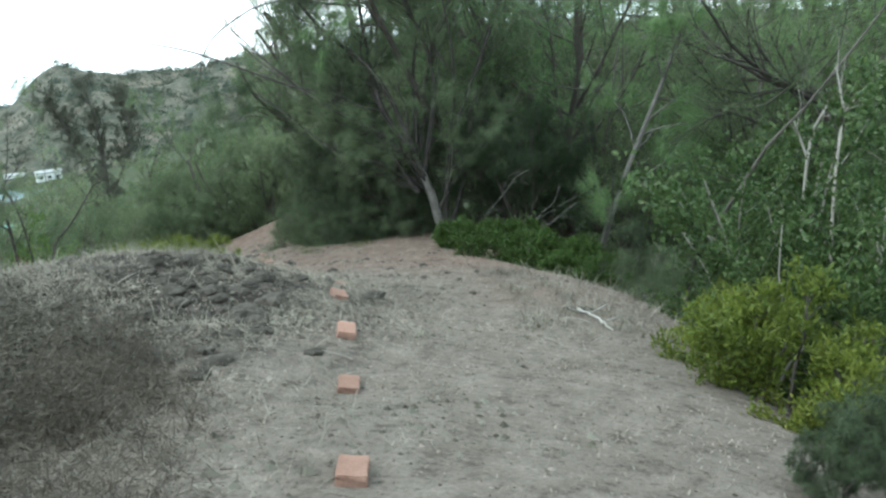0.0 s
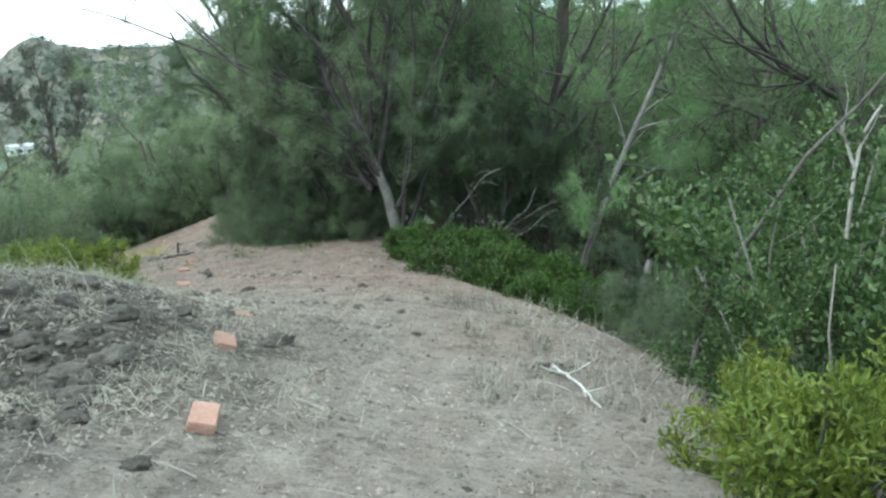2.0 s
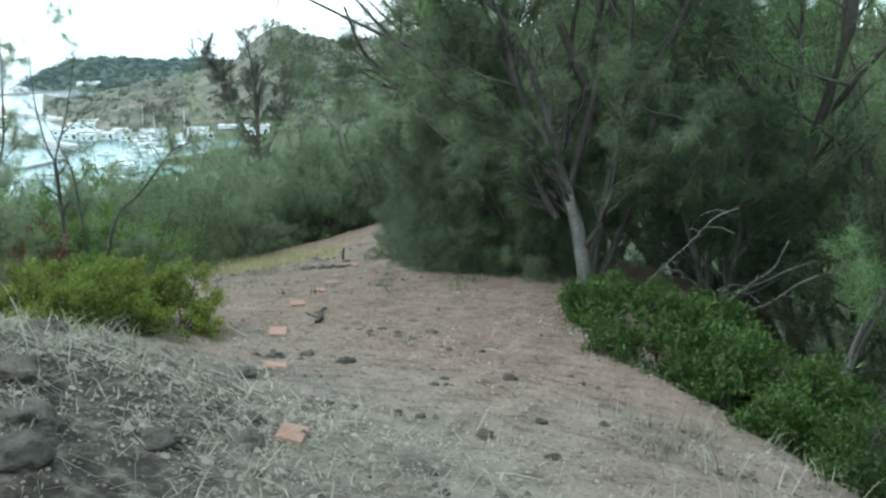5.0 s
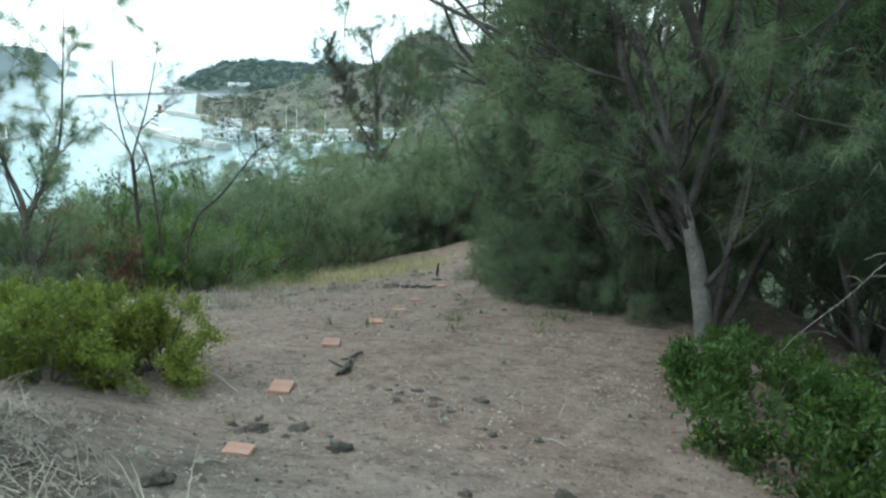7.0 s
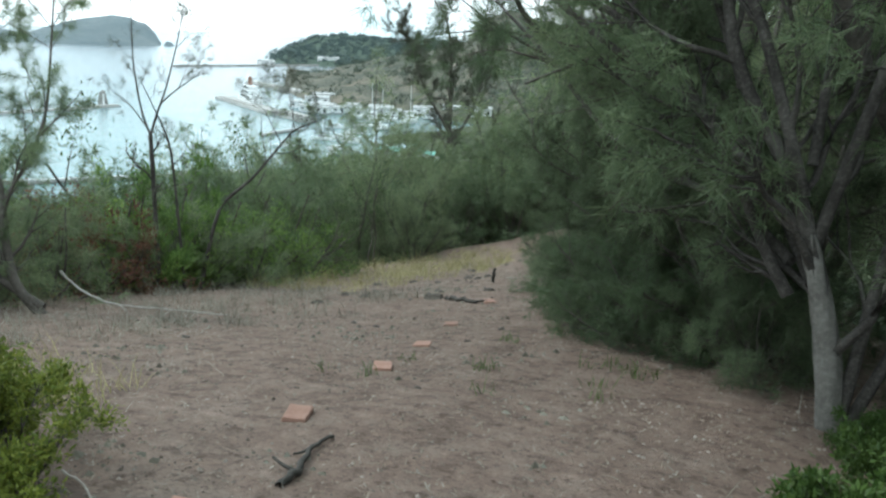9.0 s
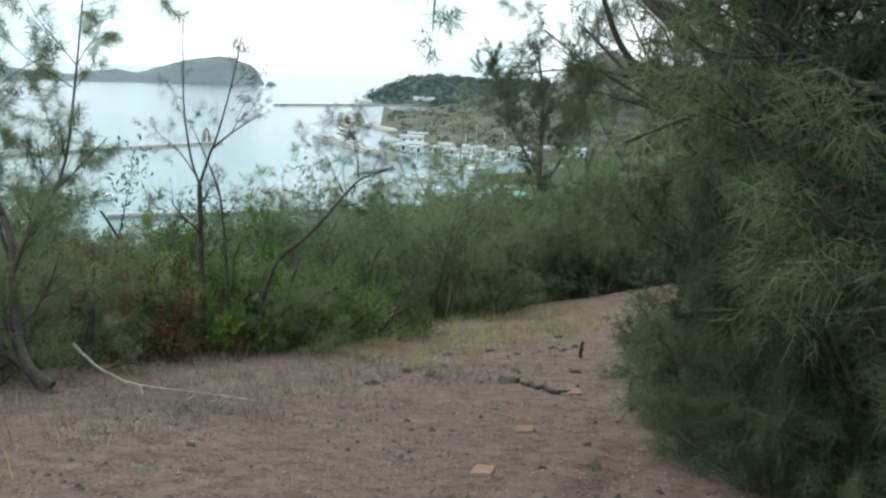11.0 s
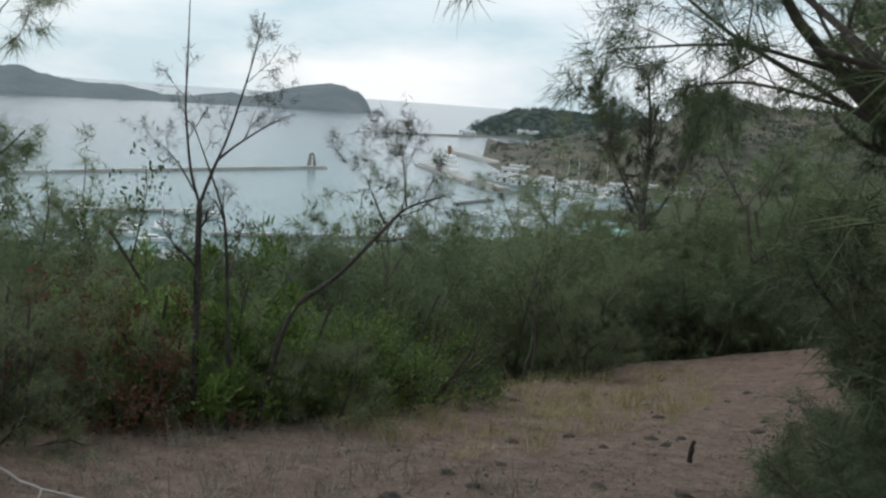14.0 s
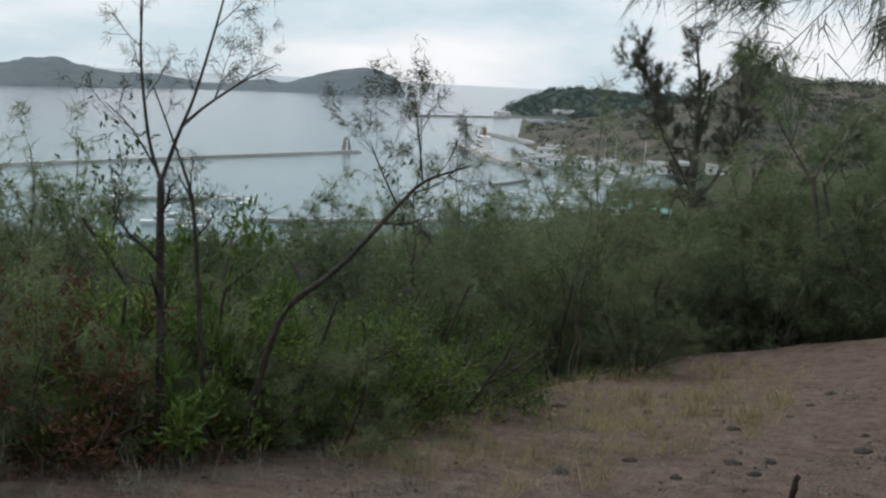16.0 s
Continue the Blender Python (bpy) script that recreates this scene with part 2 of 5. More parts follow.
LEAF_SCRUB = foliage("hillside_scrub_leaves", [(0.055, 0.088, 0.0352), (0.0935, 0.132, 0.0506), (0.143, 0.182, 0.0748), (0.077, 0.105, 0.0473)], 0.3, 0.6)
LEAF_ACACIA = foliage("bright_scrub_leaves", [(0.091, 0.153, 0.039), (0.15, 0.227, 0.0611), (0.215, 0.299, 0.0858)], 0.35, 0.5)
LEAF_RED = foliage("reddish_dry_leaves", [(0.12, 0.05, 0.035), (0.19, 0.085, 0.055), (0.14, 0.09, 0.05)], 0.2, 0.6)
PETAL = foliage("pale_yellow_petals", [(0.7, 0.62, 0.3), (0.8, 0.76, 0.5)], 0.2, 0.5)
CONCRETE = surface("weathered_concrete", (0.27, 0.26, 0.24), (0.38, 0.37, 0.35), (0.5, 0.49, 0.46), 0.05, 0.8, bump=0.2, depth=0.05)
ROCKS = surface("breakwater_rock", (0.14, 0.135, 0.125), (0.24, 0.23, 0.21), (0.36, 0.35, 0.33), 0.08, 0.6, bump=0.8, depth=0.4)
WHITE_PAINT = surface("white_paint", (0.66, 0.66, 0.64), (0.78, 0.78, 0.77), (0.84, 0.84, 0.83), 0.2, 2, rough=0.5, bump=0.05)
ROOF_GREY = surface("grey_roof", (0.28, 0.28, 0.28), (0.42, 0.42, 0.41), (0.55, 0.55, 0.54), 0.1, 1.5, rough=0.6, bump=0.1)
ROOF_GREEN = surface("green_roof", (0.12, 0.30, 0.24), (0.19, 0.42, 0.34), (0.28, 0.52, 0.44), 0.1, 1.5, rough=0.6, bump=0.1)
WINDOW_DARK = surface("dark_glass", (0.03, 0.035, 0.04), (0.05, 0.055, 0.06), (0.08, 0.085, 0.09), 0.5, 3, rough=0.15, bump=0.0)
DRY_HILL = surface("dry_grass_hill", (0.032, 0.045, 0.03), (0.08, 0.08, 0.058), (0.24, 0.195, 0.15), 0.03, 0.22, bump=0.8, depth=1.5)
WOODED = surface("wooded_headland", (0.045, 0.07, 0.055), (0.07, 0.10, 0.075), (0.105, 0.13, 0.095), 0.02, 0.16, bump=1.0, depth=4.0)
# air haze is mixed into the far island's colours as blue-grey
HAZE_TINT_ISLE = surface("haze_tinted_island", (0.105, 0.138, 0.152), (0.132, 0.162, 0.172), (0.168, 0.192, 0.196), 0.006, 0.05, bump=0.8, depth=6.0)

# ---- mesh tools ----
rng = np.random.default_rng(7)


def grid_noise(x, y, scale, seed):
    """Smooth value noise, about -1 to 1."""
    tab = np.random.default_rng(seed).uniform(-1, 1, (256, 256))
    u, v = np.asarray(x) / scale + 1000.0, np.asarray(y) / scale + 1000.0
    i, j = np.floor(u).astype(int), np.floor(v).astype(int)
    a, b = u - i, v - j
    a, b = a * a * (3 - 2 * a), b * b * (3 - 2 * b)
    t = lambda p, q: tab[p % 256, q % 256]
    return (t(i, j) * (1 - a) + t(i + 1, j) * a) * (1 - b) + (t(i, j + 1) * (1 - a) + t(i + 1, j + 1) * a) * b


def quick_mesh(name, verts, faces, smooth=False):
    """A mesh from arrays of vertices and of faces that all have as many corners."""
    verts, faces = np.asarray(verts, np.float32), np.asarray(faces, np.int32)
    me = bpy.data.meshes.new(name)
    k = faces.shape[1]
    me.vertices.add(len(verts))
    me.vertices.foreach_set("co", verts.ravel())
    me.loops.add(faces.size)
    me.loops.foreach_set("vertex_index", faces.ravel())
    me.polygons.add(len(faces))
    me.polygons.foreach_set("loop_start", np.arange(0, faces.size, k, dtype=np.int32))
    me.polygons.foreach_set("loop_total", np.full(len(faces), k, np.int32))
    me.polygons.foreach_set("use_smooth", np.full(len(faces), smooth))
    me.update(calc_edges=True)
    me.validate()
    return me


def part(name, mesh, material, parent=None, label=""):
    """Links a mesh (or a bmesh) as one object, under a thing where one is given."""
    if isinstance(mesh, bmesh.types.BMesh):
        bm, mesh = mesh, bpy.data.meshes.new(name)
        bm.to_mesh(mesh)
        bm.free()
    if not mesh.materials:
        mesh.materials.append(material)
    ob = new(name, mesh)
    ob.parent = parent
    if label:
        tagged(ob, label)
    return ob


def thing(name, label, category, at=(0, 0, 0), group="", kind=""):
    ob = new(name)
    ob.empty_display_size = 0.1
    ob.location = at
    return tagged(ob, label, category, group, kind)


def tubes(polys, sides=6):
    """Tapered tubes along polylines; each is (points, radii)."""
    vs, fs, count = [], [], 0
    ang = np.linspace(0, 2 * np.pi, sides, endpoint=False)
    for pts, rad in polys:
        pts, rad = np.asarray(pts, float), np.asarray(rad, float)
        d = np.gradient(pts, axis=0)
        d /= np.linalg.norm(d, axis=1, keepdims=True) + 1e-9
        ref = np.where(np.abs(d[:, 2:3]) > 0.9, np.array([[1.0, 0, 0]]), np.array([[0, 0, 1.0]]))
        a = np.cross(d, ref)
        a /= np.linalg.norm(a, axis=1, keepdims=True) + 1e-9
        b = np.cross(d, a)
        ring = pts[:, None] + rad[:, None, None] * (a[:, None] * np.cos(ang)[None, :, None] + b[:, None] * np.sin(ang)[None, :, None])
        vs.append(ring.reshape(-1, 3))
        k = len(pts)
        i, j = np.meshgrid(np.arange(k - 1), np.arange(sides), indexing="ij")
        q = np.stack([i * sides + j, i * sides + (j + 1) % sides, (i + 1) * sides + (j + 1) % sides, (i + 1) * sides + j], -1)
        fs.append(q.reshape(-1, 4) + count)
        count += k * sides
    return np.concatenate(vs), np.concatenate(fs)


def unit(v):
    return v / (np.linalg.norm(v, axis=-1, keepdims=True) + 1e-9)


def grow(g, base, way, length, radius, depth, wander=0.18, lift=0.1, kids=(4, 6), fork=(35, 65), shrink=0.62, segs=7, bare=0.3, clear=None):
    """Branches of a tree from a base: a list of (points, radii, level), the finest of level 0."""
    out = []

    def limb(p, d, ln, r, level):
        pts, dirs = [np.array(p, float)], [unit(np.array(d, float))]
        for _ in range(segs):
            d2 = unit(dirs[-1] + g.normal(0, wander, 3) + np.array([0, 0, lift]))
            pts.append(pts[-1] + d2 * ln / segs)
            dirs.append(d2)
        if clear and not clear(np.array(pts)):
            return
        out.append((np.array(pts), np.linspace(r, r * (0.45 if level else 0.25), segs + 1), level))
        if level == 0:
            return
        for _ in range(g.integers(kids[0], kids[1] + 1)):
            f = g.uniform(bare, 1.0)
            i = min(int(f * segs), segs - 1)
            at = pts[i] + (pts[i + 1] - pts[i]) * (f * segs - i)
            side = unit(np.cross(dirs[i], g.normal(0, 1, 3)))
            a = radians(g.uniform(*fork))
            limb(at, dirs[i] * math.cos(a) + side * math.sin(a), ln * shrink * g.uniform(0.7, 1.15) * (1.25 - 0.5 * f), r * (1 - 0.55 * f) * 0.62, level - 1)

    limb(base, way, length, radius, depth)
    return out


def spots(g, limbs, levels, count):
    """Places and directions spread along the limbs of the given levels."""
    some = [(p, np.linalg.norm(np.diff(p, axis=0), axis=1).sum()) for p, r, lv in limbs if lv in levels]
    w = np.array([ln for _, ln in some])
    pick = g.choice(len(some), count, p=w / w.sum())
    f = g.uniform(0.15, 1.0, count) ** 0.8
    stack = np.array([p for p, _ in some])
    k = stack.shape[1] - 1
    i = np.minimum((f * k).astype(int), k - 1)
    a, b = stack[pick, i], stack[pick, i + 1]
    return a + (b - a) * (f * k - i)[:, None], unit(b - a)


def needle_mesh(g, pts, dirs, per, size, width, droop=0.35, spread=0.7):
    """Tufts of thin needles, one slender triangle each."""
    n = len(pts) * per
    p, d = np.repeat(pts, per, 0) + g.normal(0, 0.02, (n, 3)), np.repeat(dirs, per, 0)
    d = unit(0.7 * d + g.normal(0, spread, (n, 3)) + np.array([0, 0, -droop]))
    ln = g.uniform(size[0], size[1], (n, 1))
    side = unit(np.cross(d, g.normal(0, 1, (n, 3)))) * width * 0.5
    bend = np.array([0, 0, -1.0]) * ln * 0.12
    v = np.stack([p - side, p + side, p + d * ln + bend], 1).reshape(-1, 3)
    return quick_mesh("crown", v, np.arange(3 * n).reshape(-1, 3))


def leaf_mesh(g, pts, dirs, per, size, aspect=0.45, up=0.4, spread=0.8, scatter=0.04):
    """Small leaves folded along the midrib, four corners each."""
    n = len(pts) * per
    p, d = np.repeat(pts, per, 0) + g.normal(0, scatter, (n, 3)), np.repeat(dirs, per, 0)
    d = unit(0.6 * d + g.normal(0, spread, (n, 3)) + np.array([0, 0, up]))
    ln = g.uniform(size[0], size[1], (n, 1))
    side = unit(np.cross(d, g.normal(0, 1, (n, 3)))) * ln * aspect * 0.5
    lift = unit(np.cross(side, d)) * ln * 0.1
    v = np.stack([p, p + d * ln * 0.5 - side + lift, p + d * ln, p + d * ln * 0.5 + side + lift], 1).reshape(-1, 3)
    i = np.arange(n)[:, None] * 4
    f = np.concatenate([i + [[0, 1, 2]], i + [[0, 2, 3]]])
    return quick_mesh("crown", v, f)


def wood_mesh(limbs, levels, sides=6, name="trunk"):
    step = lambda lv, p: np.unique(np.append(np.arange(0, len(p), 4 if lv == 0 else 2 if lv == 1 else 1), len(p) - 1))
    some = [(p[step(lv, p)], r[step(lv, p)]) for p, r, lv in limbs if lv in levels]
    return quick_mesh(name, *tubes(some, sides), smooth=True)


# ---- ground ----
SHELF = [(3.6, -8), (3.5, 4), (3.1, 6.6), (2.75, 8.2), (2.6, 9.5), (2.3, 10.5), (1.85, 11.2), (1.3, 11.9), (0.75, 12.6), (0.45, 13.6), (0.5, 15.2), (0.2, 17.2),
         (-1.8, 20.5), (-4.2, 25), (-6.5, 30), (-8.5, 32.6), (-11.6, 31.6), (-13.1, 30), (-13.0, 28), (-12.2, 25.7), (-11.2, 23.3), (-10.4, 21.4),
         (-10.0, 20.2), (-10.3, 18.8), (-10.0, 17.4), (-9.6, 16.2), (-8.3, 14.2), (-7.2, 12), (-7.0, 9), (-6.8, 4), (-6.8, -8)]
SEA = -45.0


def outside(x, y):
    """How far a place lies outside the top of the ridge; 0 on it."""
    best, inside = np.full(np.shape(x), 1e9), np.zeros(np.shape(x), bool)
    for (ax, ay), (bx, by) in zip(SHELF, SHELF[1:] + SHELF[:1]):
        ex, ey = bx - ax, by - ay
        f = np.clip(((x - ax) * ex + (y - ay) * ey) / (ex * ex + ey * ey), 0, 1)
        best = np.minimum(best, np.hypot(x - ax - f * ex, y - ay - f * ey))
        if ey:
            inside ^= ((ay > y) != (by > y)) & (x < ax + (y - ay) * ex / ey)
    return np.where(inside, 0, best)


def ramp(v, lo, hi):
    f = np.clip((v - lo) / (hi - lo), 0, 1)
    return f * f * (3 - 2 * f)


def ground_z(x, y, rough=True):
    x, y = np.asarray(x, float), np.asarray(y, float)
    s = (np.clip(-0.428 * x + 0.904 * y, -5, 32) - 12) / 10
    n = (np.clip(0.904 * x + 0.428 * y, -5, 7) - 2) / 5
    top = (-0.8609 - 1.6747 * s - 0.4158 * s * s + 0.1627 * s ** 3 + 0.0913 * n - 0.3022 * n * n + 0.5367 * n * s + 0.5484 * n * n * s - 0.0642 * n * s * s)
    top = top + 0.33 * np.exp(-((x + 1.85) / 1.15) ** 2 - ((y - 8.9) / 2.0) ** 2)
    top = top + 0.44 * np.exp(-((x + 3.7) / 1.9) ** 2 - ((y - 8.4) / 2.3) ** 2)
    top = top + 0.1 * np.exp(-((x + 0.6) / 0.55) ** 2 - ((y - 8.2) / 0.7) ** 2)
    top = top - 0.13 * np.exp(-((x + 1.6) / 0.7) ** 2 - ((y - 11.6) / 0.8) ** 2)
    top = top - 0.12 * np.exp(-((x - 0.7) / 0.45) ** 2 - ((y - 6.2) / 0.55) ** 2)
    top = top - 0.045 * np.exp(-((x + 0.5) / 0.6) ** 2 - ((y - 10.1) / 0.5) ** 2) - 0.07 * np.exp(-((x - 0.9) / 0.6) ** 2 - ((y - 9.2) / 0.7) ** 2)
    top = top + 0.05 * np.exp(-((x - 0.2) / 0.45) ** 2 - ((y - 7.45) / 0.45) ** 2) + 0.045 * np.exp(-((x + 2.3) / 0.6) ** 2 - ((y - 13.9) / 0.8) ** 2)
    top = top - 0.07 * np.exp(-((x + 5.6) / 1.6) ** 2 - ((y - 16.9) / 1.5) ** 2)
    top = top - 0.085 * np.exp(-((x - 1.6) / 0.85) ** 2 - ((y - 7.7) / 1.9) ** 2)
    d = outside(x, y)
    bank = top - 0.85 * (np.sqrt(d * d + 0.3) - np.sqrt(0.3))
    dist, az = np.hypot(x, y - 10), np.degrees(np.arctan2(-x, y - 10))
    west = -5.6 - 0.3 * np.maximum(dist - 18, 0) + 1.2 * grid_noise(x, y, 14, 3)
    west = np.maximum(west, -43.6 + 0.4 * grid_noise(x, y, 30, 4))
    shore = 235 + 60 * ramp(-az, -60, -44) + 150 * ramp(-az, -44, -38) + 90 * ramp(-az, -38, -34) + 20 * grid_noise(x, y, 60, 5)
    west = west - 14 * ramp(dist, shore, shore + 14) * ramp(az, 33, 36)
    east = -4.4 - 0.10 * np.maximum(dist - 12, 0) + 26 * ramp(dist, 70, 420) + 2.0 * grid_noise(x, y, 22, 6)
    f = ramp(az, 18, 36) * ramp(-az, -150, -125)
    far = west * f + east * (1 - f)
    z = np.where(d > 0, np.maximum(bank, far), top)
    if rough:
        near = 1 - ramp(dist, 26, 45)
        mound = np.exp(-((x + 1.7) / 1.5) ** 2 - ((y - 7.9) / 2.6) ** 2)
        z = z + near * (0.02 * grid_noise(x, y, 1.1, 11) + 0.006 * grid_noise(x, y, 0.43, 12) + 0.002 * grid_noise(x, y, 0.26, 13))
        z = z + mound * (0.07 * grid_noise(x, y, 0.5, 14) + 0.06 * np.abs(grid_noise(x, y, 0.27, 15)) + 0.015 * grid_noise(x, y, 0.12, 16))
    return z


def gz(x, y):
    return float(ground_z(x, y))


def graded(lo, hi, step, reach, ratio=1.16):
    """Even steps from lo to hi, growing steps beyond out to the reach."""
    mid, grown, s, d = np.arange(lo, hi + step / 2, step), [], step, 0.0
    while d < reach:
        s *= ratio
        d += s
        grown.append(d)
    grown = np.array(grown)
    return np.concatenate([lo - grown[::-1], mid, mid[-1] + grown])


def build_ground():
    gx, gy = graded(-13.5, 4.5, 0.1, 4800), graded(1.0, 33.0, 0.12, 4800)
    x, y = np.meshgrid(gx, gy)
    z = ground_z(x, y)
    v = np.stack([x, y, z], -1).reshape(-1, 3)
    i, j = np.meshgrid(np.arange(len(gy) - 1), np.arange(len(gx) - 1), indexing="ij")
    a = i * len(gx) + j
    f = np.stack([a, a + 1, a + len(gx) + 1, a + len(gx)], -1).reshape(-1, 4)
    ob = part("ground", quick_mesh("ground", v, f, True), SOIL)
    tagged(ob, "dry grey and rusty bare soil of a ridge falling to scrub slopes", "ground", kind="structure")


def build_sea():
    r = np.concatenate([[0.0], np.geomspace(60, 4850, 40)])
    a = np.linspace(0, 2 * np.pi, 96, endpoint=False)
    v = np.stack([np.outer(r, np.cos(a)), np.outer(r, np.sin(a)), np.full((len(r), len(a)), SEA)], -1).reshape(-1, 3)
    i, j = np.meshgrid(np.arange(len(r) - 1), np.arange(96), indexing="ij")
    f = np.stack([i * 96 + j, (i + 1) * 96 + j, (i + 1) * 96 + (j + 1) % 96, i * 96 + (j + 1) % 96], -1).reshape(-1, 4)
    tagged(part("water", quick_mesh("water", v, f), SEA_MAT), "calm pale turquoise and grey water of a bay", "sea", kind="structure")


build_ground()
build_sea()


# ---- far shores ----
def bearing(az, d):
    a = radians(az)
    return -d * math.sin(a), d * math.cos(a)


FLANKS = {}


def shore_hill(name, label, crest, near, far_reach, material, seed, lumps, category="hill"):
    """A long hill seen across water: crest is rows of bearing and height over the sea; near and deep its nearer shore and its depth."""
    crest, near = sorted(crest), sorted(near)
    az = np.linspace(crest[0][0], crest[-1][0], 150)
    h = np.interp(az, [c[0] for c in crest], [c[1] for c in crest])
    d0 = np.interp(az, [c[0] for c in near], [c[1] for c in near])
    f = np.linspace(0, 1, 40)
    prof = np.interp(f, [0, 0.05, 0.25, 0.5, 0.75, 1], [-0.12, 0.1, 0.62, 1.0, 0.6, -0.2])
    A, F = np.meshgrid(np.radians(az), f, indexing="ij")
    D = d0[:, None] + F * far_reach
    x, y = -D * np.sin(A), D * np.cos(A)
    z = SEA + h[:, None] * prof[None, :]
    z = z + np.clip(h[:, None], 2, 40) / 40 * lumps * (grid_noise(x, y, lumps * 9, seed) + 0.5 * grid_noise(x, y, lumps * 3.5, seed + 1) + 0.3 * grid_noise(x, y, lumps * 1.6, seed + 2)) * np.clip(prof, 0.1, 1)[None, :]
    v = np.stack([x, y, z], -1).reshape(-1, 3)
    FLANKS[name] = np.stack([x, y, z], -1)[:, :26].reshape(-1, 3)
    i, j = np.meshgrid(np.arange(len(az) - 1), np.arange(len(f) - 1), indexing="ij")
    a = i * len(f) + j
    q = np.stack([a, a + 1, a + len(f) + 1, a + len(f)], -1).reshape(-1, 4)
    return tagged(part(name, quick_mesh(name, v, q, True), material), label, category, kind="structure")


# island and sea stack carry distance haze in their material colour
shore_hill("island", "wooded island with a steep cliff end, blue-grey haze in its colour",
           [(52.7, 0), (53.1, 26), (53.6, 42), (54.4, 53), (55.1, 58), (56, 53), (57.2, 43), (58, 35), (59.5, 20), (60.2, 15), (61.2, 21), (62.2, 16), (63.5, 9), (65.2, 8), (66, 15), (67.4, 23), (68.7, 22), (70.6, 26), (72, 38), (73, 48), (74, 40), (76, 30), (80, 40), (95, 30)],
           [(52.6, 1800), (60, 1750), (76, 1450), (95, 1300)], 420, HAZE_TINT_ISLE, 31, 5.0, "island")
shore_hill("sea_rock", "small dark sea stack off the end of the island", [(51.9, 0), (52.1, 7), (52.35, 9), (52.6, 0)], [(51.9, 1850), (52.6, 1850)], 40, HAZE_TINT_ISLE, 34, 1.5, "rock")
shore_hill("headland", "dark green wooded headland reaching into the sea",
           [(46.3, 0), (45.7, 10), (44.8, 20), (43.5, 32), (42.2, 37), (40.5, 35), (38, 34), (36, 33), (33, 30), (30, 28)],
           [(46.3, 1180), (43, 1130), (38, 1100), (30, 1100)], 420, WOODED, 37, 4.0, "headland")
shore_hill("harbour_hill", "dry brown grassy hill with scrub patches above the harbour",
           [(45.6, -2), (44.8, 2), (43.5, 8), (42.7, 12), (42.0, 16), (40, 23), (38, 29), (36.5, 34), (34.3, 41), (32.6, 56), (31.4, 64), (30.2, 56), (28, 51), (24.3, 54), (18, 58), (8, 62), (-6, 60), (-20, 50)],
           [(45.6, 800), (44.9, 660), (43.5, 570), (41, 530), (36, 500), (30, 470), (-20, 420)], 420, DRY_HILL, 41, 4.5)


# ---- trees ----
def ironwood_parts(ob, g, limbs, spots_n, per, size, width, needles, bark=None, levels=(0, 1), droop=0.35, fine=True):
    """Trunk, boughs and a feathery crown under a tree's empty; limbs are relative to its base."""
    top = max(lv for *_, lv in limbs)
    bark = bark or BARK
    part("trunk", wood_mesh(limbs, (top,), 8), bark, ob)
    part("branchwork", wood_mesh(limbs, tuple(range(1, top)), 5 if fine else 3, "branchwork"), bark, ob)
    if fine:
        tagged(part("twig_spray", wood_mesh(limbs, (0,), 3, "twig_spray"), bark, ob), kind="stuff")
    p, d = spots(g, limbs, levels, spots_n)
    part("crown", needle_mesh(g, p, d, per, size, width, droop), needles, ob)
    return ob


def stems(g, count, length, radius, lean, depth, **kw):
    """Several stems out of one foot, leaning apart."""
    out = []
    for i in range(count):
        a = 2 * math.pi * (i + g.uniform(-0.3, 0.3)) / count
        t = radians(g.uniform(*lean))
        way = (math.cos(a) * math.sin(t), math.sin(a) * math.sin(t), math.cos(t))
        foot = (0.12 * math.cos(a), 0.12 * math.sin(a), -0.25)
        more = []
        while not more:
            more = grow(g, foot, way, length * g.uniform(0.8, 1.1), radius * g.uniform(0.7, 1.1), depth, **kw)
            way = unit(np.array(way) * 0.8 + np.array([0.16, 0.08, 0.12]))
        out += more
    return out


def off_path(p):
    """Whether a branch keeps clear of the open path and the view over the bay."""
    wisp = (np.abs(p[:, 0] + 4.5) < 0.45) & (np.abs(p[:, 1] - 16.5) < 0.5) & (p[:, 2] > 0.75)
    return bool(np.all((0.87 * (p[:, 0] + 3.0) + 0.49 * (p[:, 1] - 15.6) > 0.3) | wisp | (p[:, 2] > 3.1)))


def ironwood(seed, count, length, radius, needles, label, spots_n=4200, per=10, size=(0.11, 0.28), width=0.0085, kids=(5, 7), site=None, lean=(8, 48), fine=True):
    g = np.random.default_rng(seed)
    place = site and np.array([site[0], site[1], gz(site[0], site[1])])
    clear = (lambda p: off_path(p * site[2] + place)) if site else None
    ob = thing("ironwood_tree", label, "tree", group="ironwood trees along the ridge")
    limbs = stems(g, count, length, radius, lean, 3, wander=0.13, lift=0.06, kids=kids, fork=(25, 60), shrink=0.52, bare=0.12, clear=clear)
    ironwood_parts(ob, g, limbs, spots_n, per, size, width, needles, fine=fine)
    return stand(ob, site[0], site[1], 0, site[2]) if site else ob


def stand(ob, x, y, turn, size, sink=0.0):
    """Sets a thing on the ground."""
    ob.matrix_basis = Matrix.LocRotScale((x, y, gz(x, y) - sink), Euler((0, 0, radians(turn))), (size,) * 3)
    return ob


def again(ob, x, y, turn, size, label="", sink=0.0):
    c = stand(copy_thing(ob, Matrix()), x, y, turn, size, sink)
    return tagged(c, label)


